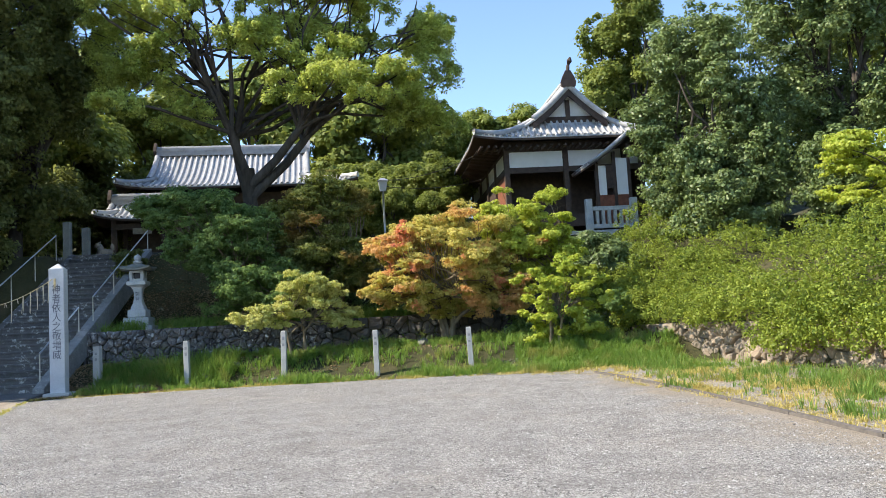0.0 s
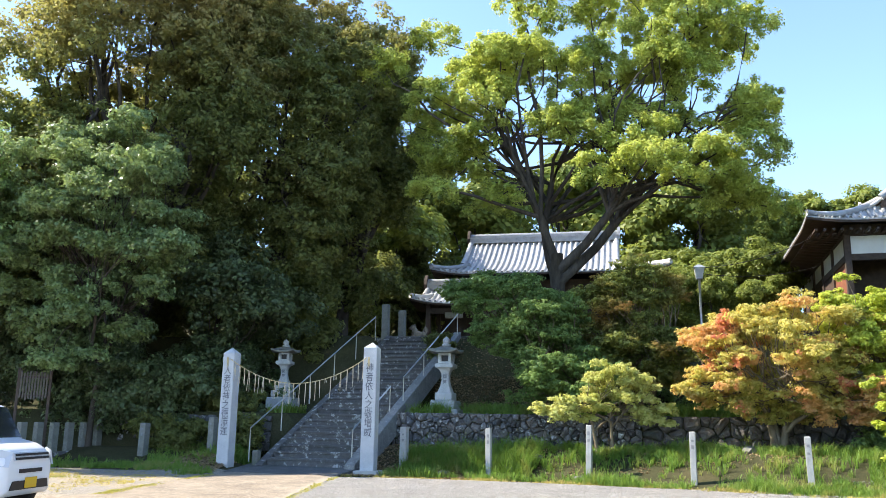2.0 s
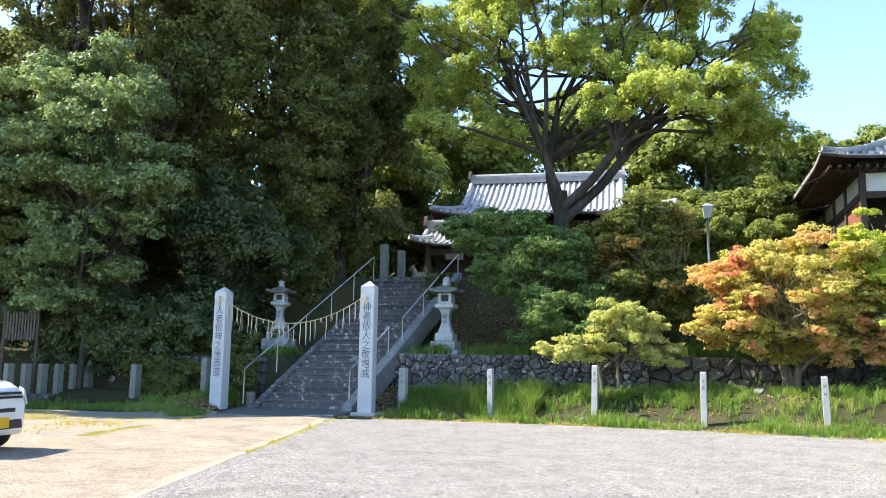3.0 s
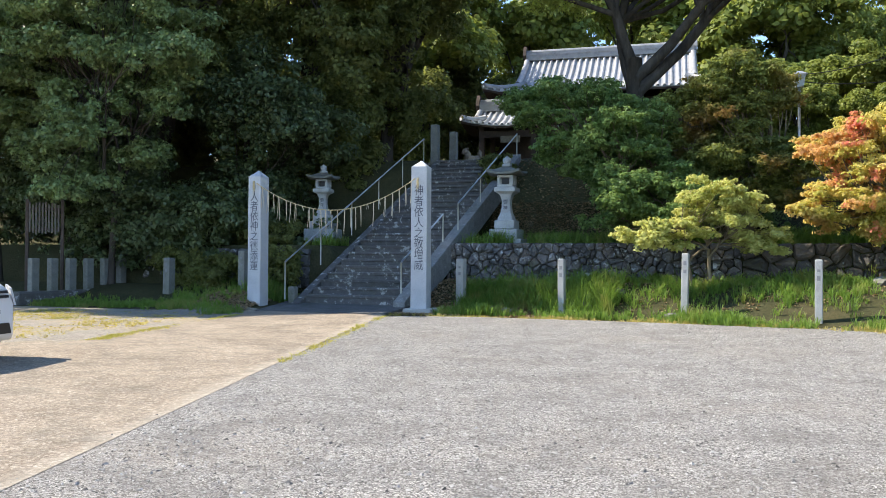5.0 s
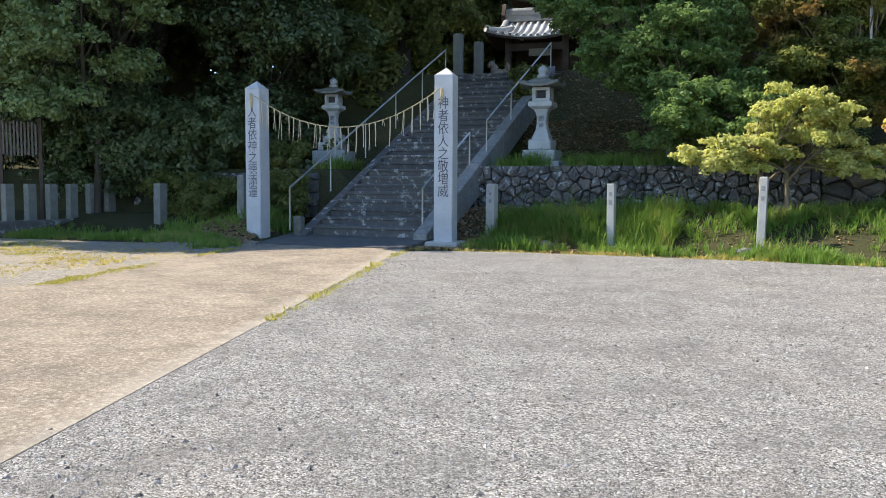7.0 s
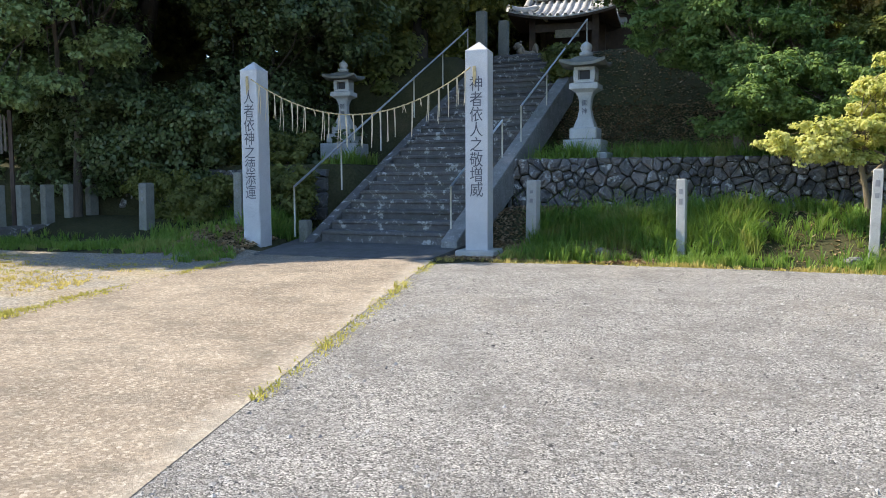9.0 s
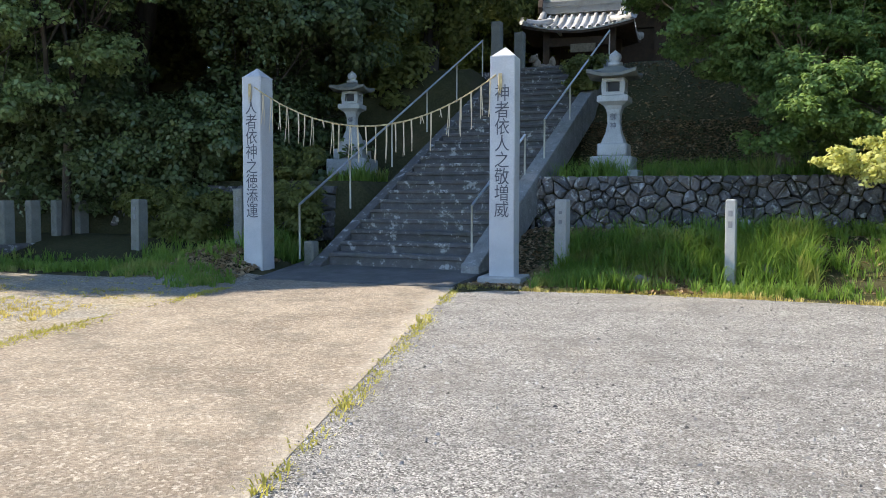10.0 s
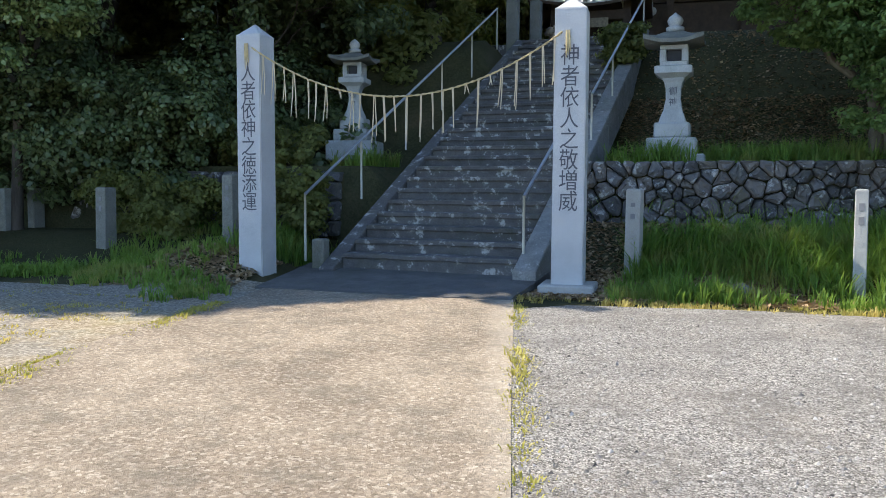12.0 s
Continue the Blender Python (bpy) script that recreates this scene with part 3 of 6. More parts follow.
PIL_L, PIL_R = (-11.4, 24.4), (-7.06, 24.45)
pillar(*PIL_L, -5, 3.35, 0.19, "人者依神之徳添運", 2.665, 0.252, False, "tall square granite pillar with a vertical dark inscription")
pillar(*PIL_R, 0, 3.70, 0.2, "神者依人之敬増威", 2.95, 0.257, True, "tall square granite pillar with inscription on a low plinth")

rope = thing("straw_rope", pose(0, 0, 0), "sagging twisted straw rope hung between the two pillars", "sacred rope")
ra, rb, sag = Vector((PIL_L[0] + 0.05, PIL_L[1] - 0.2, 3.36)), Vector((PIL_R[0] - 0.1, PIL_R[1] - 0.21, 3.4)), 0.72
line = [ra.lerp(rb, k / 40) - Vector((0, 0, sag * 4 * (k / 40) * (1 - k / 40))) for k in range(41)]
for px, py, half in ((PIL_L[0], PIL_L[1], 0.185), (PIL_R[0], PIL_R[1], 0.195)):
    bm = bmesh.new()
    for k in range(3):
        tube(bm, [(px - 0.05 + 0.02 * k, py - half - 0.02, 3.42), (px - 0.045 + 0.018 * k, py - half - 0.03, 3.3), (px - 0.05 + 0.025 * k, py - half - 0.015, 3.08 + 0.04 * k)], [0.008, 0.012, 0.005], 5)
    part("knot", bm, M_STRAW, rope, "tied straw end on the pillar face")
for strand in range(2):
    pts = []
    for k in range(161):
        f = k / 4
        p = line[min(40, int(f))].lerp(line[min(40, int(f) + 1)], f - int(f))
        ang = k * 0.9 + strand * math.pi
        pts.append(p + Vector((0, math.cos(ang), math.sin(ang))) * 0.008)
    part("strand", tube(bmesh.new(), pts, 0.0075, 5), M_STRAW, rope, "", True)
rnd = random.Random(9)
for k in range(26):
    f = 1.5 + 37.5 * (k + rnd.uniform(-0.2, 0.2)) / 25
    p = line[int(f)].lerp(line[int(f) + 1], f - int(f))
    n = rnd.choice((0.14, 0.55, 0.6, 0.52, 0.62))
    bm = bmesh.new()
    for s in range(2):
        dx = rnd.uniform(-0.02, 0.02)
        tube(bm, [p + Vector((s * 0.014, 0, 0)), p + Vector((s * 0.018 + dx, 0.01, -n * 0.5)), p + Vector((s * 0.02 + dx * 2, -0.01, -n * rnd.uniform(0.85, 1.0)))], [0.007, 0.008, 0.005], 4)
    part("tassel", bm, M_PAPER, rope, "hanging pale straw cord")


# ---------------------------------------------------------------- boundary posts
def boundary_post(x, y, turn, tall, half, label, lean=0.0, stone=M_POST):
    z = float(height(x, y))
    p = thing("boundary_post", pose(x, y, z - 0.15, 0, lean, turn), label, "stone post", "boundary posts")
    bm = loft(bmesh.new(), [square(half, 0.0), square(half * 0.97, tall + 0.13), square(half * 0.8, tall + 0.15)])
    bmesh.ops.bevel(bm, geom=bm.edges[:], offset=0.008, segments=1, affect="EDGES")
    part("shaft", bm, stone, p)
    rr = random.Random(int(x * 100))
    for k in range(2):
        part("inscription", boxed(-0.03, -half - 0.002, tall * 0.92 - k * 0.17, 0.03, -half + 0.004, tall * 0.92 - k * 0.17 + rr.uniform(0.05, 0.1), 0.0), M_FADED, p, "faded carved mark")
    return p


for x, y, tall, half, lean in ((-6.29, 25.38, 1.16, 0.102, 0.5), (-3.65, 24.5, 1.25, 0.074, -0.5), (-0.93, 23.83, 1.36, 0.072, 1.0), (1.62, 23.05, 1.25, 0.072, 0.0), (4.16, 22.4, 1.15, 0.073, -1.5)):
    boundary_post(x, y, -12, tall, half, "slim pale granite boundary post in the grass", lean)
# these two take the darker stone, so the grove's shade is in their colour
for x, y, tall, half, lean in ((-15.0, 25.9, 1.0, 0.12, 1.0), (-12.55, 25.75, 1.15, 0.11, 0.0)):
    boundary_post(x, y, -12, tall, half, "grey weathered boundary post, darkened in colour for the grove's shade", lean, M_LANTERN_TOP)


# ---------------------------------------------------------------- rubble walls
def cells(points, x0, z0, x1, z1):
    """Voronoi cells of points, cut to a rectangle."""
    P = np.asarray(points)
    out = []
    for i, p in enumerate(P):
        poly = [(x0, z0), (x1, z0), (x1, z1), (x0, z1)]
        near = np.argsort(((P - p) ** 2).sum(1))[1:22]
        for q in P[near]:
            m, d = (p + q) / 2, q - p
            cut, prev = [], poly[-1]
            sp = (prev[0] - m[0]) * d[0] + (prev[1] - m[1]) * d[1]
            for v in poly:
                sv = (v[0] - m[0]) * d[0] + (v[1] - m[1]) * d[1]
                if (sv <= 0) != (sp <= 0):
                    f = sp / (sp - sv)
                    cut.append((prev[0] + (v[0] - prev[0]) * f, prev[1] + (v[1] - prev[1]) * f))
                if sv <= 0:
                    cut.append(v)
                prev, sp = v, sv
            poly = cut
            if len(poly) < 3:
                break
        if len(poly) >= 3:
            out.append((p, poly))
    return out


def rubble_wall(name, a, b, base, top, size, material, label, seed, thick=0.5, batter=0.12):
    """A dry stone wall from a to b, of fitted stones; its face looks to the right of the way from a to b."""
    rr = random.Random(seed)
    length = math.hypot(b[0] - a[0], b[1] - a[1])
    turn = math.degrees(math.atan2(b[1] - a[1], b[0] - a[0]))
    w = thing(name, pose(a[0], a[1], 0, 0, 0, turn), label, "stone wall", kind="structure")
    part("backing", boxed(0, 0.16, base - 0.3, length, thick, top - 0.04, 0.02), M_EARTH, w, "dark soil and packing behind the stones")
    pts = []
    n = int(length * (top - base) / (size * size) * 1.15)
    for _ in range(n * 30):
        q = (rr.uniform(0, length), rr.uniform(base, top))
        least = size * rr.choice((0.4, 0.55, 0.9, 1.5))
        if all((q[0] - r[0]) ** 2 + 1.5 * (q[1] - r[1]) ** 2 > least * least for r in pts):
            pts.append(q)
        if len(pts) >= n:
            break
    for p, poly in cells(pts, 0, base, length, top):
        full = []
        for (xa, za), (xb, zb) in zip(poly, poly[1:] + poly[:1]):
            cut = rr.uniform(0.07, 0.24)
            full += [(xa + (xb - xa) * f, za + (zb - za) * f) for f in (cut, 1 - cut)]
        poly = full
        cx, cz = sum(v[0] for v in poly) / len(poly), sum(v[1] for v in poly) / len(poly)
        out, tilt_x, tilt_z = rr.uniform(0.0, 0.11), rr.uniform(-0.35, 0.35), rr.uniform(-0.3, 0.3)
        secs = []
        snug = rr.uniform(0.94, 1.01)
        for shrink, y in ((0.95, 0.3), (0.985 * snug, 0.07), (0.94 * snug, 0.015), (0.76 * snug, -0.02), (0.35, -0.035)):
            ring = []
            for k, v in enumerate(poly):
                dx, dz = (v[0] - cx) * shrink, (v[1] - cz) * shrink
                wob = 0.06 * noise.noise(Vector((v[0] * 7, v[1] * 7, seed + shrink * 3)))
                dx += 0.025 * noise.noise(Vector((v[0] * 9, v[1] * 9, seed + 40)))
                dz += 0.025 * noise.noise(Vector((v[0] * 9, v[1] * 9, seed + 80)))
                ring.append((dx, y - (out if y < 0.2 else 0) + (dx * tilt_x + dz * tilt_z + wob) * (y < 0.05) + batter * (v[1] - base), dz))
            secs.append(ring)
        bm = loft(bmesh.new(), secs)
        bmesh.ops.recalc_face_normals(bm, faces=bm.faces[:])
        ob = part("stone", bm, material, w)
        ob.location = (cx, 0, cz)
    return w


rubble_wall("retaining_wall", (-7.25, 27.52), (0.5, 27.07), 0.75, 1.92, 0.235, M_RUBBLE, "low dry retaining wall of grey lichened field stones", 21)
rubble_wall("retaining_wall_far", (0.505, 27.07), (8.6, 26.6), 0.7, 1.92, 0.36, M_SHADED_RUBBLE, "low dry retaining wall of grey field stones, colour darkened for maple shade", 22)
rubble_wall("retaining_wall_left", (-17.0, 27.62), (-11.42, 27.5), 0.6, 1.75, 0.3, M_STEP, "shaded retaining wall of large dark stones", 25)
rubble_wall("hedge_wall", (9.75, 25.0), (12.3, 2.0), 0.02, 1.2, 0.30, M_WARM_RUBBLE, "sunlit tan fieldstone wall below the clipped hedge", 31)


# ---------------------------------------------------------------- stone lanterns
def lantern(x, y, z, turn, label, size):
    p = thing("stone_lantern", pose(x, y, z, 0, 0, turn), label, "stone lantern", "stone lanterns")
    p.scale = (size, size, size)
    part("base_slab", boxed(-0.62, -0.62, -0.35, 0.62, 0.62, 0.16, 0.03), M_LANTERN, p)
    part("middle_slab", boxed(-0.46, -0.46, 0.163, 0.46, 0.46, 0.47, 0.03), M_LANTERN, p)
    part("upper_slab", boxed(-0.33, -0.33, 0.473, 0.33, 0.33, 0.76, 0.03), M_LANTERN, p)
    prof = [(0.763, 0.25), (0.86, 0.225), (1.0, 0.17), (1.2, 0.135), (1.4, 0.14), (1.52, 0.17), (1.6, 0.215)]
    bm = loft(bmesh.new(), [square(r, zz) for zz, r in prof])
    bmesh.ops.bevel(bm, geom=[e for e in bm.edges if abs(e.verts[0].co.z - e.verts[1].co.z) > 0.01], offset=0.02, segments=2, affect="EDGES")
    shaft = part("shaft", bm, M_LANTERN, p, "waisted square shaft")
    glyphs(shaft, "御神", 0.15, 0, -0.175, 1.34, 0.2, M_INK)
    part("light_platform", loft(bmesh.new(), [square(0.22, 1.603), square(0.34, 1.68), square(0.34, 1.80), square(0.30, 1.82)]), M_LANTERN, p)
    for sx in (-1, 1):
        for sy in (-1, 1):
            part("corner_post", boxed(sx * 0.2 - 0.055, sy * 0.2 - 0.055, 1.901, sx * 0.2 + 0.055, sy * 0.2 + 0.055, 2.119), M_LANTERN, p)
    part("chamber_sill", boxed(-0.252, -0.252, 1.822, 0.252, 0.252, 1.90, 0.01), M_LANTERN, p)
    part("chamber_lintel", boxed(-0.252, -0.252, 2.12, 0.252, 0.252, 2.202, 0.01), M_LANTERN, p)
    # solid black block drawn in place of the shade in the open chamber
    part("chamber_core", boxed(-0.13, -0.13, 1.9, 0.13, 0.13, 2.12), M_BLACK, p, "black block standing in for the shade inside the chamber")
    secs = []
    for zz, r, lift in ((2.205, 0.54, 0.09), (2.27, 0.545, 0.10), (2.36, 0.33, 0.02), (2.46, 0.17, 0.0)):
        s = []
        for k in range(16):
            a = math.tau * k / 16 + math.pi / 4
            q = max(abs(math.cos(a)), abs(math.sin(a)))
            corner = (1 - (q - 0.7071) / 0.2929) ** 2
            s.append((r * math.cos(a) / q, r * math.sin(a) / q, zz + lift * corner))
        secs.append(s)
    part("roof", loft(bmesh.new(), secs), M_LANTERN_TOP, p, "mossy upturned stone roof")
    jew = [(2.46, 0.13), (2.5, 0.17), (2.56, 0.165), (2.58, 0.10), (2.61, 0.125), (2.68, 0.15), (2.75, 0.12), (2.80, 0.05), (2.84, 0.005)]
    part("finial", loft(bmesh.new(), [ngon(12, r, zz) for zz, r in jew]), M_LANTERN, p, "round jewel finial", True)
    return p


lantern(-5.78, 28.75, 1.91, -4, "weathered granite lantern standing on the grassy wall top", 0.9)
lantern(-12.25, 30.45, 2.3, 4, "shaded stone lantern on stepped base beside the stairs", 0.80)


# ---------------------------------------------------------------- foliage
def unit(v):
    return v / np.maximum(np.linalg.norm(v, axis=1, keepdims=True), 1e-6)


def leaf_quads(pos, nrm, size, aspect, rng):
    """Diamond leaves, lightly folded at random round their normals."""
    n = len(pos)
    t = unit(np.cross(nrm, rng.normal(size=(n, 3))))
    b = np.cross(nrm, t)
    s = size[:, None]
    droop = nrm * s * 0.12
    return np.stack([pos - t * s * 0.5 - droop, pos + b * s * aspect * 0.5, pos + t * s * 0.5 - droop, pos - b * s * aspect * 0.5], 1).reshape(-1, 3)


def clump_leaves(lobes, count, size, clump, rng, aspect=0.62, flat=0.62, under=-0.45, fill=0.25, level=0.5, sparse=1.0):
    """Leaves in clumps over the skins of ellipsoid lobes."""
    lobes = np.asarray(lobes, dtype=float)
    area = (lobes[:, 3] * lobes[:, 4] + lobes[:, 3] * lobes[:, 5] + lobes[:, 4] * lobes[:, 5])
    share = area / area.sum()
    clumps = []
    for lb, a in zip(lobes, area):
        k = max(3, int(4.0 * a / (clump * clump) * 0.55 * sparse))
        d = unit(rng.normal(size=(k * 3, 3)))
        d = d[d[:, 2] > under][:k]
        r = rng.uniform(0.72, 1.12, size=(len(d), 1))
        inner = rng.random(len(d)) < fill
        r[inner] *= rng.uniform(0.3, 0.8, size=(inner.sum(), 1))
        clumps.append(np.concatenate([lb[:3] + d * lb[3:6] * r, d], 1))
    clumps = np.concatenate(clumps)
    per = max(4, count // len(clumps))
    c = np.repeat(clumps, per, 0)
    n = len(c)
    d = unit(rng.normal(size=(n, 3)))
    rad = clump * np.repeat(rng.uniform(0.55, 1.25, size=len(clumps)), per) * rng.random(n) ** 0.45
    off = d * rad[:, None]
    off[:, 2] = off[:, 2] * flat - 0.10 * rad
    pos = c[:, :3] + off
    nrm = unit(d * 0.7 + c[:, 3:6] * 0.35 + np.array([0, 0, level]) + rng.normal(size=(n, 3)) * 0.45)
    return leaf_quads(pos, nrm, size * rng.uniform(0.7, 1.3, size=n), aspect, rng)


def random_lobes(cx, cy, cz, rx, ry, rz, n, small, seed):
    rng = np.random.default_rng(seed)
    out = []
    for k in range(n):
        d = rng.normal(size=3)
        d /= np.linalg.norm(d)
        q = rng.uniform(0.45, 0.85)
        s = rng.uniform(0.75, 1.25) * small
        out.append((cx + d[0] * rx * q, cy + d[1] * ry * q, cz + d[2] * rz * q, s * rx, s * ry, s * rz * 0.85))
    return out


def sprays(cx, cy, cz, rx, ry, rz, n, wide, seed):
    """Flat boughs in tiers, drooping towards the outside of the crown."""
    rng = np.random.default_rng(seed)
    out = []
    for k in range(n):
        d = rng.normal(size=3)
        d /= np.linalg.norm(d)
        q = rng.uniform(0.35, 1.0)
        s = wide * rng.uniform(0.6, 1.3)
        out.append((cx + d[0] * rx * q, cy + d[1] * ry * q, cz + d[2] * rz * q - 0.12 * rz * q, s, s * rng.uniform(0.75, 1.1), s * rng.uniform(0.4, 0.6)))
    return out


def limb(bm, a, b, r0, r1, bend, rr, n=7):
    a, b = Vector(a), Vector(b)
    side = Vector((rr.uniform(-1, 1), rr.uniform(-1, 1), rr.uniform(-0.4, 0.6))) * bend
    pts, rad = [], []
    for k in range(n):
        f = k / (n - 1)
        p = a.lerp(b, f) + side * math.sin(f * math.pi) + Vector((rr.uniform(-1, 1), rr.uniform(-1, 1), rr.uniform(-1, 1))) * bend * 0.12 * (0 < k < n - 1)
        pts.append(p)
        rad.append(r0 + (r1 - r0) * f)
    tube(bm, pts, rad, 8)
    return pts, rad


def tree(x, y, label, lobes, leafm, bark, count, size, clump, radius, fork, seed, group="", stems=1, category="tree", aspect=0.62, flat=0.62, under=-0.45, fill=0.25, z=None, name="tree", level=0.5, twigs=2, sparse=1.0):
    """lobes: places in the world, with radii; fork: height of the fork over the foot."""
    z = float(height(x, y)) if z is None else z
    p = thing(name, pose(x, y, z - 0.05), label, category, group)
    rng, rr = np.random.default_rng(seed), random.Random(seed)
    rel = [(l[0] - x, l[1] - y, l[2] - z, *l[3:]) for l in lobes]
    bm = bmesh.new()
    tops = []
    for s in range(stems):
        lean = Vector((rr.uniform(-0.3, 0.3), rr.uniform(-0.3, 0.3), 0)) * (1.0 + (stems > 1)) * fork * 0.3
        foot = Vector((rr.uniform(-0.25, 0.25), rr.uniform(-0.25, 0.25), 0)) * (stems > 1)
        top = foot + lean + Vector((0, 0, fork))
        pts = [foot - Vector((0, 0, 0.2)), foot + Vector((0, 0, 0.15)), foot + lean * 0.3 + Vector((0, 0, fork * 0.45)), top]
        tube(bm, pts, [radius * 1.5, radius * 1.15, radius * 0.92, radius * 0.8], 10)
        tops.append(top)
    groups = [[] for _ in range(max(stems, min(4, len(rel) // 3)))]
    for k, l in enumerate(sorted(rel, key=lambda q: math.atan2(q[1], q[0]))):
        groups[k * len(groups) // len(rel)].append(l)
    for g, members in enumerate(groups):
        if not members:
            continue
        top = tops[g % stems]
        mid = sum((Vector(l[:3]) for l in members), Vector()) / len(members)
        goal = top.lerp(mid, 0.85)
        r0 = radius * 0.62
        spine, srad = limb(bm, top - Vector((0, 0, rr.uniform(0.0, 0.35) * fork)), goal, r0, r0 * 0.4, (goal - top).length * 0.16, rr, 9)
        for l in members:
            i = rr.choice((3, 4, 5, 6, 7, 8))
            c = Vector(l[:3])
            pts, rad = limb(bm, spine[i], c, srad[i] * 0.6, srad[i] * 0.14, (c - spine[i]).length * 0.16, rr)
            for _ in range(twigs):
                i = rr.choice((3, 4, 5))
                d = Vector((rr.gauss(0, 1), rr.gauss(0, 1), rr.uniform(0, 1.2))).normalized()
                limb(bm, pts[i], pts[i] + Vector((d.x * l[3], d.y * l[4], d.z * l[5])) * 0.9, rad[i] * 0.6, rad[i] * 0.15, 0.3, rr, 5)
    part("trunk", bm, bark, p, "", True)
    me = raw_mesh("crown", clump_leaves(rel, count, size, clump, rng, aspect, flat, under, fill, level, sparse), 4, leafm)
    crown = new("crown", me)
    crown.parent = p
    return p


# the broad bright camphor tree over the terrace
camphor = [(-6.6, 32.0, 13.0, 2.5, 2.4, 1.5), (-7.6, 33.5, 15.0, 2.0, 2.2, 1.7), (-5.2, 33.0, 16.4, 2.6, 2.6, 1.9), (-2.6, 33.0, 17.9, 2.8, 2.6, 1.9), (-0.2, 34.0, 17.2, 2.6, 2.4, 1.8), (2.2, 33.0, 17.0, 2.5, 2.4, 2.0), (4.2, 33.2, 15.2, 2.0, 2.2, 1.9), (4.9, 32.6, 12.6, 1.3, 1.6, 1.7), (3.1, 32.4, 11.3, 2.2, 2.0, 1.1), (-4.2, 31.2, 12.2, 2.2, 1.9, 1.4), (-1.4, 31.2, 13.6, 2.3, 1.9, 1.5), (1.2, 31.6, 13.4, 2.2, 1.9, 1.5), (-3.6, 32.2, 14.8, 2.3, 2.0, 1.4), (0.6, 30.8, 10.4, 2.2, 1.8, 1.0), (2.0, 31.2, 15.1, 1.9, 1.8, 1.2), (-5.6, 31.4, 10.6, 1.7, 1.6, 0.9), (0.4, 32.4, 15.4, 1.9, 1.7, 1.3), (3.6, 32.8, 10.2, 1.9, 1.7, 1.0), (5.0, 33.4, 14.0, 1.5, 1.6, 1.3), (-0.2, 31.4, 11.8, 1.7, 1.5, 1.0), (-7.4, 33.0, 12.2, 1.5, 1.5, 1.0)]
split = random.Random(12)
puffs = []
for l in camphor:
    for _ in range(5):
        r = split.uniform(0.34, 0.6)
        puffs.append((l[0] + split.uniform(-0.95, 0.95) * l[3], l[1] + split.uniform(-0.8, 0.8) * l[4], l[2] + split.uniform(-0.85, 0.85) * l[5], l[3] * r, l[4] * r, l[5] * r * 0.95))
tree(-2.3, 33.0, "broad spreading camphor tree with bright yellow-green foliage", puffs, M_LEAF_CAMPHOR, M_BARK, 250000, 0.115, 0.30, 0.33, 3.6, 41, twigs=1, fill=0.06, under=-0.3, flat=0.85, sparse=0.5)
# the dark grove beside the stairs
grove = "dark grove beside the stairs"
TALL = "tall dense evergreen tree with dark olive-brown foliage"
UNDER = "shaded understorey evergreen with dense dark leaves"
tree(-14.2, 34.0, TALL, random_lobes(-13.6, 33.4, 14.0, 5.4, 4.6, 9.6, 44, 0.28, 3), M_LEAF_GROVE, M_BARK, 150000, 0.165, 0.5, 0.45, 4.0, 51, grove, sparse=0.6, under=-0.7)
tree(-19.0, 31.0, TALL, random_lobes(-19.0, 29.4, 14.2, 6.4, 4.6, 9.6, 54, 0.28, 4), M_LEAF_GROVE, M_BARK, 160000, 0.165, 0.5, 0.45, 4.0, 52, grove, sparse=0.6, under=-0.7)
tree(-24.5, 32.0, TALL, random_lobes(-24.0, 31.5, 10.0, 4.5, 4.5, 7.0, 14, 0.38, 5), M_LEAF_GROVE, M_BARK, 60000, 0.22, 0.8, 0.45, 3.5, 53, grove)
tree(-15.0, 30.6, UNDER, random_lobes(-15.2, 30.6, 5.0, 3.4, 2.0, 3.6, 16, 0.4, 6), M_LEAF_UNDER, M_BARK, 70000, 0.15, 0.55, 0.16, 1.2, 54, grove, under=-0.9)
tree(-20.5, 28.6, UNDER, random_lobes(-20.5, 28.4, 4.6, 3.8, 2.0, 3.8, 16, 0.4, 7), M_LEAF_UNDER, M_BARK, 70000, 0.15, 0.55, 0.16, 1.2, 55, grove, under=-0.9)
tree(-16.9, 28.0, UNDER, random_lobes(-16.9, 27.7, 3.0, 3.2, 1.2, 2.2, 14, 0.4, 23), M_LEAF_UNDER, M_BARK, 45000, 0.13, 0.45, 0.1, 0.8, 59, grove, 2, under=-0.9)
tree(-12.6, 37.5, "shaded evergreen tree above the landing", random_lobes(-12.4, 37.8, 10.0, 2.6, 2.5, 5.0, 12, 0.4, 8) + random_lobes(-10.7, 38.2, 15.5, 2.2, 2.0, 5.0, 16, 0.4, 97), M_LEAF_GROVE, M_BARK, 90000, 0.2, 0.7, 0.3, 3.0, 56, grove, under=-0.9)
tree(-13.4, 33.4, "shaded evergreen tree above the landing", random_lobes(-13.2, 33.4, 6.0, 2.2, 1.8, 3.2, 12, 0.4, 24), M_LEAF_GROVE, M_BARK, 40000, 0.16, 0.6, 0.15, 1.5, 60, grove, under=-0.9)
# unseen tree, added left of the view to cast shade on the pillars
tree(-31.0, 25.2, "leafy tall tree added out of view to shade the pillars", random_lobes(-31.0, 25.2, 10.0, 4.0, 2.6, 7.5, 18, 0.38, 26), M_LEAF_RIGHT, M_BARK, 50000, 0.24, 0.75, 0.3, 2.5, 48, grove, under=-0.8)
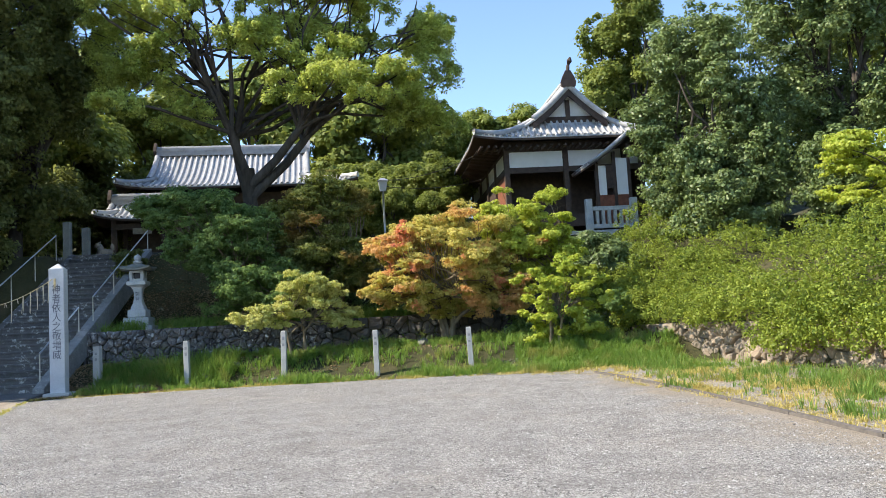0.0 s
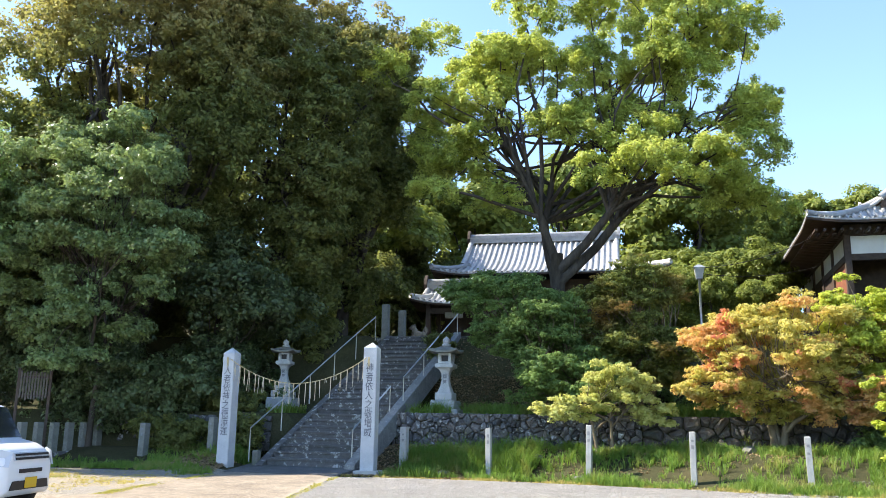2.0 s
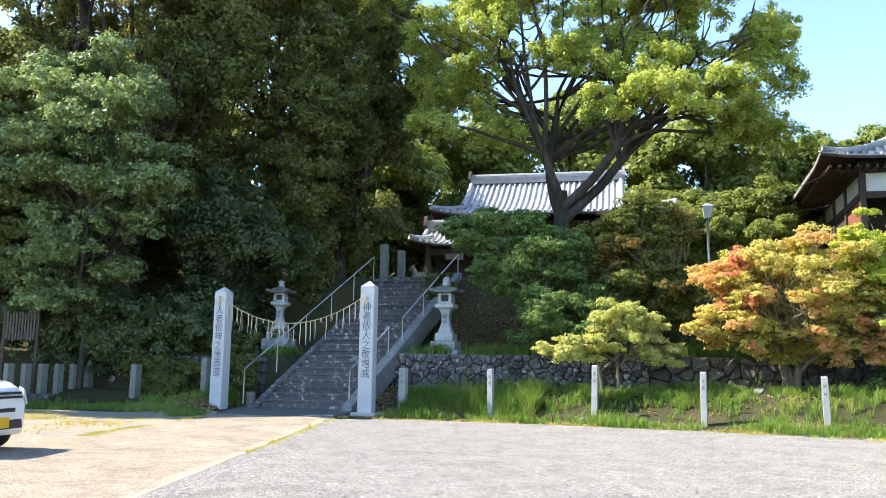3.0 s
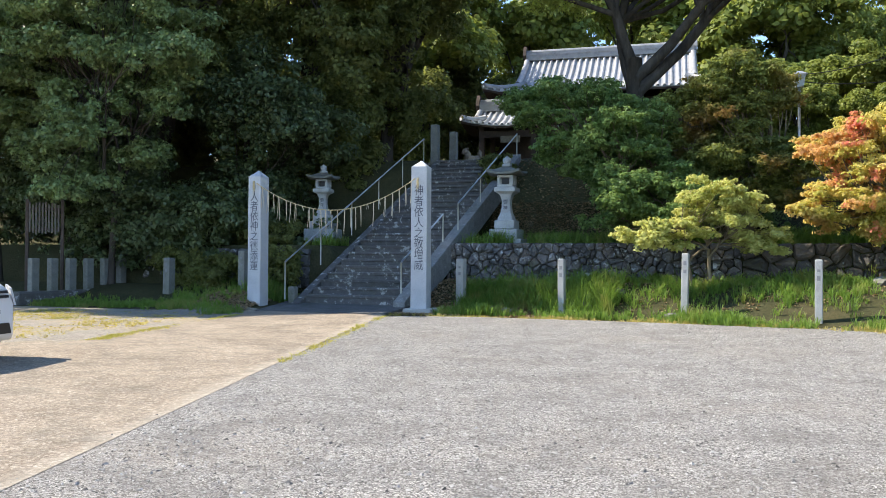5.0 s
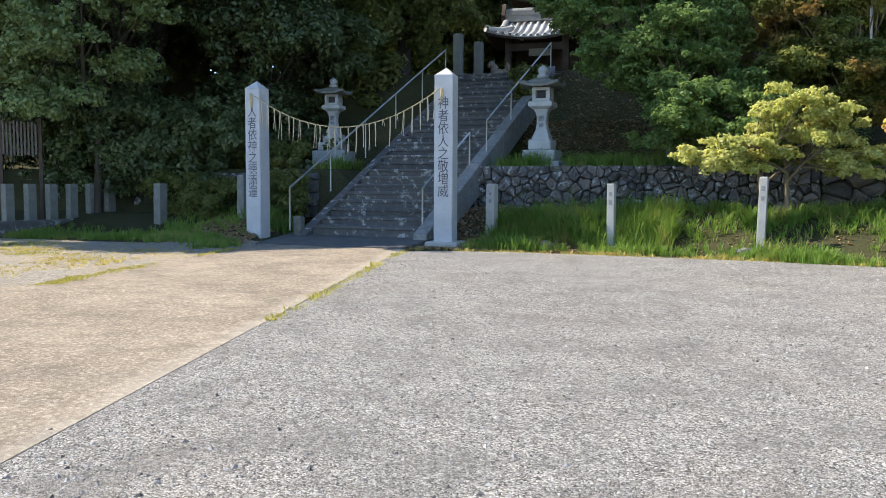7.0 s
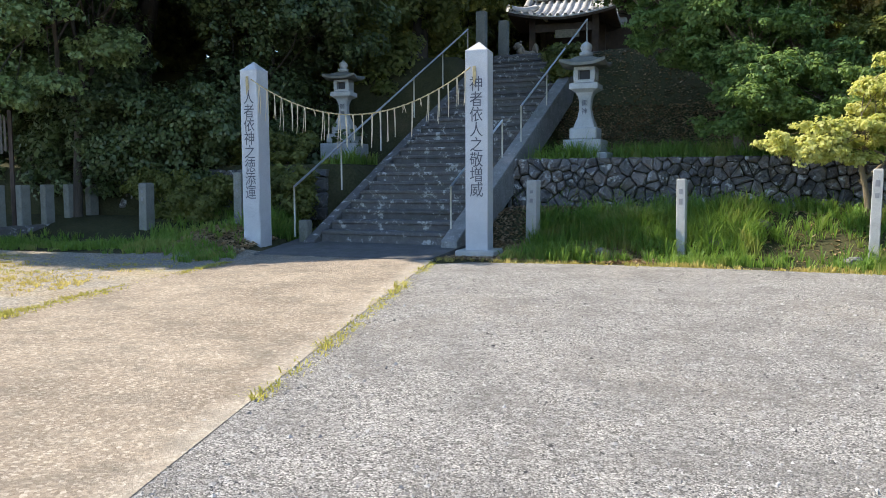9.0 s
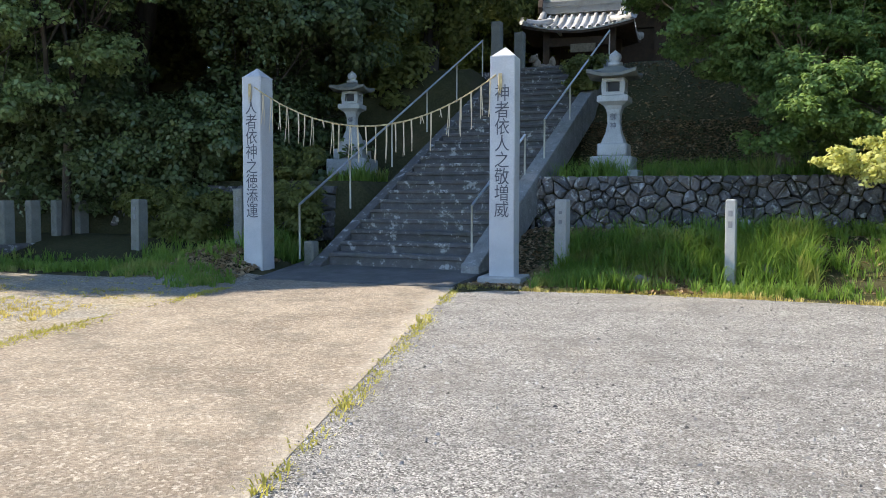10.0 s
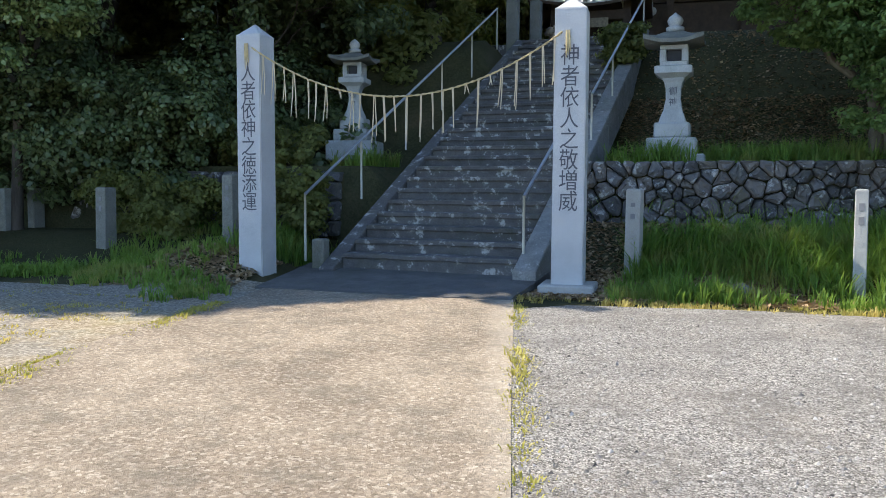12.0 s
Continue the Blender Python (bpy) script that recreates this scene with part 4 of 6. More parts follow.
# crown set forward of its trunk, mostly out of view, to shade the verge
tree(-22.0, 27.0, "leafy tree with soft green lower boughs", random_lobes(-22.9, 23.5, 8.5, 3.2, 3.2, 4.6, 38, 0.3, 9), M_LEAF_SOFT, M_BARK, 90000, 0.14, 0.5, 0.16, 2.2, 57, grove, under=-0.8)
tree(-17.6, 26.8, "leafy evergreen with drooping green boughs before the grove", sprays(-17.4, 25.4, 8.3, 4.0, 2.3, 4.6, 150, 0.62, 133), M_LEAF_MID, M_BARK, 120000, 0.12, 0.26, 0.10, 3.2, 233, grove, flat=0.6, level=0.5, under=-0.8, twigs=1)
# second unseen tree at the left; its crown shades pillars and stairs
tree(-27.0, 28.0, "leafy tall tree added out of view to shade the pillars", random_lobes(-27.0, 28.0, 10.0, 4.0, 3.0, 7.5, 20, 0.38, 10), M_LEAF_RIGHT, M_BARK, 70000, 0.2, 0.65, 0.3, 2.2, 58, grove, under=-0.8)
for bx, by, bs in ((-19.0, 37.0, 61), (-24.5, 37.0, 62), (-15.5, 40.0, 63), (-11.5, 49.5, 68), (-16.0, 46.0, 69), (-21.8, 35.4, 70)):
    tree(bx, by, UNDER, random_lobes(bx, by, 8.0, 3.4, 1.6, 4.2, 14, 0.42, bs), M_LEAF_GROVE, M_BARK, 26000, 0.24, 0.8, 0.2, 1.5, bs + 100, grove, under=-0.9)
tree(-21.4, 34.2, UNDER, random_lobes(-21.2, 34.4, 7.2, 2.8, 1.3, 3.4, 18, 0.4, 131), M_LEAF_GROVE, M_BARK, 40000, 0.18, 0.6, 0.15, 1.5, 231, grove, under=-0.9)
tree(-10.6, 47.0, UNDER, random_lobes(-10.8, 46.5, 8.0, 2.4, 1.5, 2.8, 16, 0.4, 132), M_LEAF_GROVE, M_BARK, 30000, 0.22, 0.7, 0.15, 1.2, 232, grove, under=-0.9)
# maples on the bank
maples = "maples on the bank"
GREEN_SPRAYS = sprays(-5.3, 29.0, 6.0, 0.9, 0.9, 0.6, 20, 0.38, 16) + sprays(-3.9, 28.7, 5.9, 1.9, 1.6, 1.0, 60, 0.42, 11) + sprays(-2.8, 28.0, 4.9, 2.0, 1.6, 1.3, 90, 0.42, 12) + sprays(-1.7, 26.9, 3.1, 1.7, 1.2, 1.1, 66, 0.4, 13)
tree(-2.6, 28.6, "shady green maple with layered sprays leaning over the wall", GREEN_SPRAYS, M_LEAF_DARKMAPLE, M_BARK_PALE, 140000, 0.085, 0.17, 0.12, 1.6, 61, maples, 2, flat=0.5, level=0.7, under=-0.9, twigs=0)
tree(0.6, 28.9, "green maple with first brown-red tips", sprays(0.3, 28.6, 5.6, 1.8, 1.5, 1.6, 90, 0.42, 14) + sprays(0.8, 28.0, 3.8, 1.9, 1.2, 1.1, 60, 0.42, 15), M_LEAF_BROWNMAPLE, M_BARK_PALE, 105000, 0.085, 0.17, 0.12, 1.9, 62, maples, 2, flat=0.5, level=0.7, under=-0.9, twigs=0)
tree(-0.55, 25.4, "low pale yellow-green maple behind the posts", sprays(-0.1, 25.1, 2.85, 1.1, 0.8, 0.8, 44, 0.25, 33) + sprays(-1.5, 24.6, 2.15, 1.2, 0.5, 0.35, 26, 0.22, 34) + sprays(0.9, 25.3, 2.0, 0.9, 0.6, 0.45, 16, 0.25, 35), M_LEAF_YELLOWMAPLE, M_BARK_PALE, 36000, 0.075, 0.12, 0.05, 0.9, 63, maples, 2, flat=0.6, level=0.5, under=-0.6, twigs=0)
tree(4.1, 26.1, "spreading maple turning orange and red", sprays(4.4, 25.9, 3.8, 3.1, 2.0, 1.8, 150, 0.36, 14) + sprays(2.6, 26.0, 4.3, 1.1, 1.0, 0.7, 22, 0.34, 38) + sprays(2.6, 25.4, 2.7, 1.3, 1.0, 0.6, 26, 0.32, 36) + sprays(5.6, 25.0, 2.5, 1.4, 1.0, 0.6, 26, 0.32, 37), M_LEAF_ORANGE, M_BARK_PALE, 125000, 0.08, 0.15, 0.11, 0.9, 64, maples, 4, flat=0.5, level=0.6, under=-0.8, twigs=0)
tree(6.75, 22.9, "slender lime-green young maple", sprays(7.1, 22.9, 2.2, 1.5, 1.0, 1.5, 60, 0.26, 15), M_LEAF_LIME, M_BARK_PALE, 20000, 0.095, 0.17, 0.035, 0.8, 65, maples, 4, flat=0.6, level=0.6, sparse=0.4)
tree(8.0, 26.2, "yellow-green maple reaching towards the hall", sprays(6.9, 26.0, 4.2, 2.0, 1.5, 2.1, 100, 0.34, 16), M_LEAF_LIME, M_BARK_PALE, 80000, 0.09, 0.19, 0.09, 1.6, 66, maples, 3, flat=0.55, level=0.6, under=-0.8)
# trees on the terrace at the other side
oaks = "trees beside the old hall"
tree(15.0, 28.6, "dense rounded evergreen oak beside the hall", random_lobes(14.9, 28.6, 8.4, 3.1, 2.6, 5.4, 42, 0.27, 17), M_LEAF_RIGHT, M_BARK, 110000, 0.13, 0.36, 0.3, 2.0, 71, oaks, under=-0.7)
tree(22.0, 29.5, "dense rounded evergreen oak beside the hall", random_lobes(21.0, 29.5, 11.0, 4.4, 3.6, 6.8, 36, 0.28, 18), M_LEAF_RIGHT, M_BARK, 95000, 0.15, 0.45, 0.35, 2.5, 72, oaks, under=-0.7)
tree(18.6, 22.0, "lime-leaved tree with layered boughs", sprays(17.6, 22.0, 5.7, 2.3, 2.0, 1.6, 44, 0.5, 19), M_LEAF_LIME, M_BARK, 30000, 0.11, 0.24, 0.15, 2.0, 73, oaks, flat=0.35)
tree(16.5, 41.0, "tall pale-topped tree behind the hall", random_lobes(18.0, 42.0, 14.0, 3.6, 3.0, 6.0, 30, 0.28, 20), M_LEAF_FAR, M_BARK, 65000, 0.2, 0.5, 0.35, 4.0, 74, oaks)
for bx, by, bz, rx, ry, rz, bs in ((14.6, 27.0, 5.0, 2.2, 1.6, 1.8, 64), (18.6, 25.5, 5.2, 2.6, 1.8, 2.4, 65), (23.0, 24.0, 6.0, 3.0, 2.4, 3.4, 66), (10.4, 28.6, 3.6, 1.4, 1.5, 0.9, 67)):
    tree(bx, by, "low shaded evergreen shrub behind the hedge", random_lobes(bx, by, bz, rx, ry, rz, 12, 0.4, bs), M_LEAF_RIGHT, M_BARK, 26000, 0.13, 0.45, 0.07, 0.6, bs + 100, "shrubs behind the hedge", 2, "shrub", under=-0.9, name="shrub")
# woods behind
wood = tree(4.0, 58.0, "rounded tree of the wood behind the shrine", random_lobes(4.0, 58.0, 14.5, 5.0, 4.0, 5.5, 14, 0.36, 22), M_LEAF_FAR, M_BARK, 30000, 0.42, 1.2, 0.35, 4.0, 81, "wood behind the shrine", under=-0.8)
rr = random.Random(77)
for wx, wy, s in ((-10, 60, 1.0), (-3, 64, 1.1), (9, 66, 0.72), (17, 70, 0.72), (13, 71, 0.76), (21, 68, 0.75), (-18, 56, 1.1), (-26, 44, 1.0), (27, 56, 1.0), (36, 45, 1.2), (-30, 46, 1.2), (-38, 36, 1.1), (2.2, 50, 0.58), (5.0, 46.5, 0.46), (4.0, 41.5, 0.3), (1.5, 40.5, 0.28), (8.0, 52.0, 0.5), (7.0, 45.0, 0.42), (6.2, 40.6, 0.27), (-36, 56, 1.3), (30, 34, 1.0), (27, 22, 0.8), (-14, 48, 0.9), (-27, 43, 0.4), (-23, 43.5, 0.38), (-13.5, 45, 0.4), (-18, 43, 0.38)):
    o = copy_thing(wood, pose(wx, wy, float(height(wx, wy)) - 0.1, 0, 0, rr.uniform(0, 360)))
    o.scale = (s, s, s * rr.uniform(0.9, 1.1))


# ---------------------------------------------------------------- clipped hedge on the bank
def hedge():
    rng = np.random.default_rng(91)
    lob = []
    for row in range(4):
        for k in range(16):
            y = 5.5 + 1.4 * k + 0.7 * (row % 2) + rng.uniform(-0.3, 0.3)
            side = 10.2 + 0.10 * (22 - y)
            x = side + 0.25 + 1.15 * row + rng.uniform(-0.25, 0.25)
            z = max(float(height(max(x, side + 0.3), y)), 1.25)
            s = rng.uniform(0.6, 1.1)
            lob.append((x, y, z + rng.uniform(-0.1, 0.45), s, s * rng.uniform(0.85, 1.1), s * rng.uniform(0.75, 0.95)))
    mounds = len(lob)
    for k in range(46):
        y = rng.choice((rng.uniform(6.0, 17.5), rng.uniform(6.0, 25.0)))
        side = 10.2 + 0.10 * (22 - y)
        low = 0.85 if y < 18.0 or y > 22.5 else 1.3
        s = rng.uniform(0.55, 0.95)
        lob.append((side - rng.uniform(0.1, 0.55), y, rng.uniform(low, 1.75), s, s * rng.uniform(0.9, 1.2), s * rng.uniform(0.6, 0.8)))
    for k in range(26):
        y = rng.uniform(6.5, 17.6)
        side = 10.2 + 0.10 * (22 - y)
        s = rng.uniform(0.5, 0.85)
        lob.append((side - rng.uniform(0.35, 0.8), y, rng.uniform(0.6, 1.15), s, s * rng.uniform(0.9, 1.2), s * rng.uniform(0.65, 0.85)))
    for k in range(40):
        x, y = rng.uniform(8.6, 12.5), rng.uniform(24.5, 30.5)
        lob.append((x, y, float(height(x, y)) + 0.35, rng.uniform(0.7, 1.1), rng.uniform(0.7, 1.1), rng.uniform(0.5, 0.8)))
    p = thing("hedge", pose(11, 16, 1.2), "clipped mounded azalea hedge covering the bank", "hedge")
    rel = [(l[0] - 11, l[1] - 16, l[2] - 1.2, *l[3:]) for l in lob]
    me = raw_mesh("foliage", clump_leaves(rel, 260000, 0.07, 0.15, rng, 0.6, 0.8, -0.45, 0.1, 0.5, 0.6), 4, M_LEAF_HEDGE)
    o = new("foliage", me)
    o.parent = p
    r2 = random.Random(3)
    for l in rel[16:mounds:3]:
        bm = bmesh.new()
        limb(bm, (l[0], l[1], l[2] - 1.1), (l[0] + r2.uniform(-0.3, 0.3), l[1] + r2.uniform(-0.3, 0.3), l[2] + 0.2), 0.03, 0.01, 0.15, r2, 4)
        part("stem", bm, M_BARK, p)


hedge()


# ---------------------------------------------------------------- grass
def grass(name, areas, count, tall, label, seed, lean=0.45, width=0.012, material=None, tuft=12, gap=-0.08):
    """areas: (x0, y0, x1, y1, half width) strips along lines; the blades arch out of tufts."""
    rng = np.random.default_rng(seed)
    w = np.array([math.hypot(a[2] - a[0], a[3] - a[1]) * a[4] for a in areas])
    m = count // tuft
    A = np.array(areas)[rng.choice(len(areas), size=m, p=w / w.sum())]
    f = rng.random(m)
    dx, dy = A[:, 2] - A[:, 0], A[:, 3] - A[:, 1]
    ln = np.hypot(dx, dy)
    off = np.clip(rng.normal(size=m) * 0.55, -1.05, 1.05) * A[:, 4]
    x, y = A[:, 0] + dx * f - dy / ln * off, A[:, 1] + dy * f + dx / ln * off
    dens = np.array([noise.noise(Vector((p * 0.8, q * 0.8, seed))) for p, q in zip(x, y)])
    keep = dens + rng.normal(size=m) * 0.15 > gap
    x, y, dens = x[keep], y[keep], dens[keep]
    big = rng.uniform(0.45, 1.25, len(x)) * (0.75 + 0.8 * np.clip(dens, 0, 1))
    x, y, big = np.repeat(x, tuft), np.repeat(y, tuft), np.repeat(big, tuft)
    n = len(x)
    ang = rng.uniform(0, math.tau, n)
    d = np.stack([np.cos(ang), np.sin(ang), np.zeros(n)], -1)
    s = np.stack([-np.sin(ang), np.cos(ang), np.zeros(n)], -1)
    r = np.abs(rng.normal(size=n)) * 0.05
    x, y = x + d[:, 0] * r, y + d[:, 1] * r
    base = np.stack([x, y, height(x, y)], -1)
    h = (tall * big * rng.uniform(0.5, 1.15, n))[:, None]
    bend = rng.uniform(0.15, lean, n)[:, None] * h
    up = np.array([0, 0, 1.0])
    wd = width * rng.uniform(0.6, 1.4, n)[:, None]
    a = base + d * bend * 0.18 + up * h * 0.5
    e = base + d * bend * 0.55 + up * h * 0.85
    tip = base + d * bend * 1.1 + up * h * rng.uniform(0.7, 1.05, n)[:, None]
    v = np.stack([base - s * wd, base + s * wd, a + s * wd * 0.9, a - s * wd * 0.9, a - s * wd * 0.9, a + s * wd * 0.9, e + s * wd * 0.6, e - s * wd * 0.6, e - s * wd * 0.6, e + s * wd * 0.6, tip + s * wd * 0.1, tip - s * wd * 0.1], 1).reshape(-1, 3)
    ob = new(name, raw_mesh(name, v, 4, material or M_GRASS))
    return tagged(ob, label, "grass", kind="stuff")


def litter(areas, count, seed):
    rng = np.random.default_rng(seed)
    A = np.array(areas)[rng.integers(0, len(areas), count)]
    x, y = A[:, 0] + (A[:, 2] - A[:, 0]) * rng.random(count), A[:, 1] + (A[:, 3] - A[:, 1]) * rng.random(count)
    pos = np.stack([x, y, height(x, y) + rng.uniform(0.01, 0.04, count)], -1)
    nrm = unit(np.array([0, 0, 1.0]) + rng.normal(size=(count, 3)) * 0.35)
    tagged(new("leaf_litter", raw_mesh("leaf_litter", leaf_quads(pos, nrm, rng.uniform(0.04, 0.11, count), 0.6, rng), 4, M_LITTER)), "fallen brown leaves on the shaded ground", "leaf litter", kind="stuff")


litter([(-7.2, 23.8, 8.0, 27.2), (-7.2, 27.9, 6.0, 33.5), (-13.0, 23.2, -11.3, 25.0), (-7.4, 24.6, -4.5, 27.2)], 15000, 112)
grass("grass", [(-6.6, 24.1, -3.6, 23.9, 0.4), (-3.6, 23.9, -0.9, 23.4, 0.4), (-0.9, 23.4, 1.6, 22.7, 0.45), (1.6, 22.7, 4.2, 21.9, 0.5), (4.2, 21.9, 6.4, 20.6, 0.7)], 20000, 0.26, "sunlit tufts of long green grass along the posts", 101, 1.0, 0.007)
grass("grass", [(-6.6, 23.4, -3.6, 23.35, 0.2), (-3.6, 23.35, -0.9, 23.05, 0.2), (-0.9, 23.05, 1.6, 22.3, 0.22), (1.6, 22.3, 5.2, 20.6, 0.3), (5.3, 20.4, 6.9, 19.2, 0.6), (6.75, 18.6, 6.75, 14.0, 0.3), (6.75, 14.0, 6.3, 8.0, 0.35), (5.6, 20.7, 9.0, 21.6, 0.8)], 19000, 0.09, "short dry straw grass at the gravel's edge", 108, 0.9, 0.006, M_STRAWGRASS)
grass("grass", [(-6.3, 25.6, -2.4, 25.2, 0.95)], 17000, 0.44, "shaded long grass on the bank below the wall", 102, 1.3, 0.007)
grass("grass", [(-3.2, 25.6, 8.0, 24.9, 1.1)], 22000, 0.3, "thin grass on the bank under the maples", 117, 1.3, 0.007, None, 12, -0.25)
grass("grass", [(1.0, 24.4, 8.6, 22.6, 0.9)], 6000, 0.26, "green grass under the maples", 110, 1.0, 0.007)
litter([(-6.8, 28.2, 1.0, 33.6), (-6.8, 28.2, -2.0, 32.0), (-6.8, 28.2, -2.0, 32.0), (-8.0, 23.7, -4.0, 25.4)], 30000, 113)
grass("grass", [(-7.7, 23.75, -5.6, 23.55, 0.3), (-5.6, 23.5, -3.4, 23.4, 0.25)], 3000, 0.08, "scattered low dry weeds at the back of the gravel", 114, 1.1, 0.006, M_STRAWGRASS)
grass("grass", [(-7.0, 28.1, -1.5, 27.8, 0.55), (-1.5, 27.8, 6.0, 27.4, 0.5), (-5.2, 29.6, -1.0, 29.4, 1.0)], 34000, 0.5, "thin grass on top of the retaining wall", 103, 1.0, 0.006)
grass("grass", [(8.4, 20.8, 8.6, 15.0, 1.5), (8.6, 15.0, 8.9, 7.0, 2.1)], 30000, 0.26, "long verge grass below the hedge wall", 104, 1.0, 0.006, None, 12, 0.06)
grass("grass", [(8.2, 20.0, 8.4, 8.0, 2.0)], 26000, 0.14, "dry straw grass between the green tufts of the verge", 118, 1.1, 0.005, M_STRAWGRASS, 12, -0.1)
grass("grass", [(-18.0, 24.5, -11.6, 23.9, 0.9), (-12.0, 23.4, -11.2, 22.4, 0.5)], 13000, 0.2, "shaded grass beside the pillar", 105, 0.8, 0.008)
grass("grass", [(path_edge(15) + 0.04, 15.0, path_edge(23) + 0.04, 23.0, 0.07), (-10.05, 16.6, -10.75, 22.4, 0.1)], 6500, 0.075, "dry weeds in the seam of the concrete", 106, 0.9, 0.006, M_SEAMGRASS, 10, -0.3)
grass("grass", [(-10.2, 15.8, -10.45, 18.2, 0.09), (-10.45, 18.2, -10.8, 22.4, 0.08)], 6000, 0.04, "yellow grass along the edge of the concrete", 115, 1.0, 0.006, M_SEAMGRASS, 10, -0.2)
grass("grass", [(5.4, 22.3, 9.7, 21.2, 1.1)], 24000, 0.27, "tall sunlit grass below the end of the hedge", 116, 1.0, 0.007, None, 12, -0.4)
grass("grass", [(-22.0, 19.4, -11.2, 19.4, 2.9), (-19.0, 20.6, -12.0, 20.8, 1.3)], 46000, 0.05, "short dry yellow grass on the verge", 107, 0.9, 0.006, M_STRAWGRASS)
grass("grass", [(-11.9, 25.4, -11.5, 29.5, 0.55), (-14.5, 25.6, -12.0, 26.4, 0.8)], 9000, 0.34, "shaded grass on the slope beside the stairs", 109, 0.9, 0.008)
for bx, by, rx, ry, rz, bs in ((6.9, 24.9, 1.2, 0.6, 0.7, 87), (8.6, 24.4, 1.0, 0.7, 0.8, 88), (-12.1, 26.7, 0.8, 0.5, 0.8, 83), (-12.7, 26.9, 0.9, 0.5, 0.8, 71), (-14.2, 26.6, 1.0, 0.6, 0.7, 81), (-12.9, 28.2, 1.0, 0.5, 0.5, 82), (-13.9, 28.6, 1.3, 0.6, 0.8, 72), (-15.2, 26.9, 1.0, 0.5, 0.6, 74), (0.5, 31.0, 1.8, 0.9, 1.0, 77), (4.5, 30.0, 2.0, 1.0, 1.1, 78), (-6.9, 32.4, 0.7, 0.7, 0.7, 79)):
    tree(bx, by, "low dark shrub growing on the shaded bank", random_lobes(bx, by, float(height(bx, by)) + rz * 0.8, rx, ry, rz, 8, 0.42, bs), M_LEAF_GROVE if bx < -5 else M_LEAF_DARKMAPLE, M_BARK, 7000, 0.10, 0.25, 0.03, 0.2, bs + 100, "shrubs on the bank", 2, "shrub", under=-0.9, name="shrub")


def rock(x, y, size, seed):
    rr = random.Random(seed)
    bm = bmesh.new()
    bmesh.ops.create_icosphere(bm, subdivisions=2, radius=1.0)
    for v in bm.verts:
        v.co *= 1 + 0.35 * noise.noise(v.co * 1.3 + Vector((seed, 0, 0)))
        v.co = Vector((v.co.x * size, v.co.y * size * 0.7, v.co.z * size * 0.6))
    ob = mesh_object("rock", bm, M_ROCK)
    ob.matrix_world = pose(x, y, float(height(x, y)) + size * 0.3, 0, 0, rr.uniform(0, 180))
    tagged(ob, "pale rounded stone lying in the grass", "rock", "loose stones")


for k, (x, y, s) in enumerate(((-1.2, 23.72, 0.15), (-4.95, 24.55, 0.17), (-3.15, 24.7, 0.2), (-2.4, 25.2, 0.16), (3.2, 25.1, 0.25), (-7.6, 25.0, 0.12))):
    rock(x, y, s, 200 + k)


# ---------------------------------------------------------------- tiled halls
def slope_sheet(pts, thick):
    """pts: rows of points; a sheet with thickness below it."""
    bm = bmesh.new()
    top = [[bm.verts.new(p) for p in row] for row in pts]
    low = [[bm.verts.new((p[0], p[1], p[2] - thick)) for p in row] for row in pts]
    r, c = len(pts), len(pts[0])
    for i in range(r - 1):
        for j in range(c - 1):
            bm.faces.new((top[i][j], top[i][j + 1], top[i + 1][j + 1], top[i + 1][j]))
            bm.faces.new((low[i][j], low[i + 1][j], low[i + 1][j + 1], low[i][j + 1]))
    for a, b in ((top[0], low[0]), (top[-1], low[-1])):
        for j in range(c - 1):
            bm.faces.new((a[j], a[j + 1], b[j + 1], b[j]))
    for j in (0, c - 1):
        for i in range(r - 1):
            bm.faces.new((top[i][j], top[i + 1][j], low[i + 1][j], low[i][j]))
    bmesh.ops.recalc_face_normals(bm, faces=bm.faces[:])
    return bm


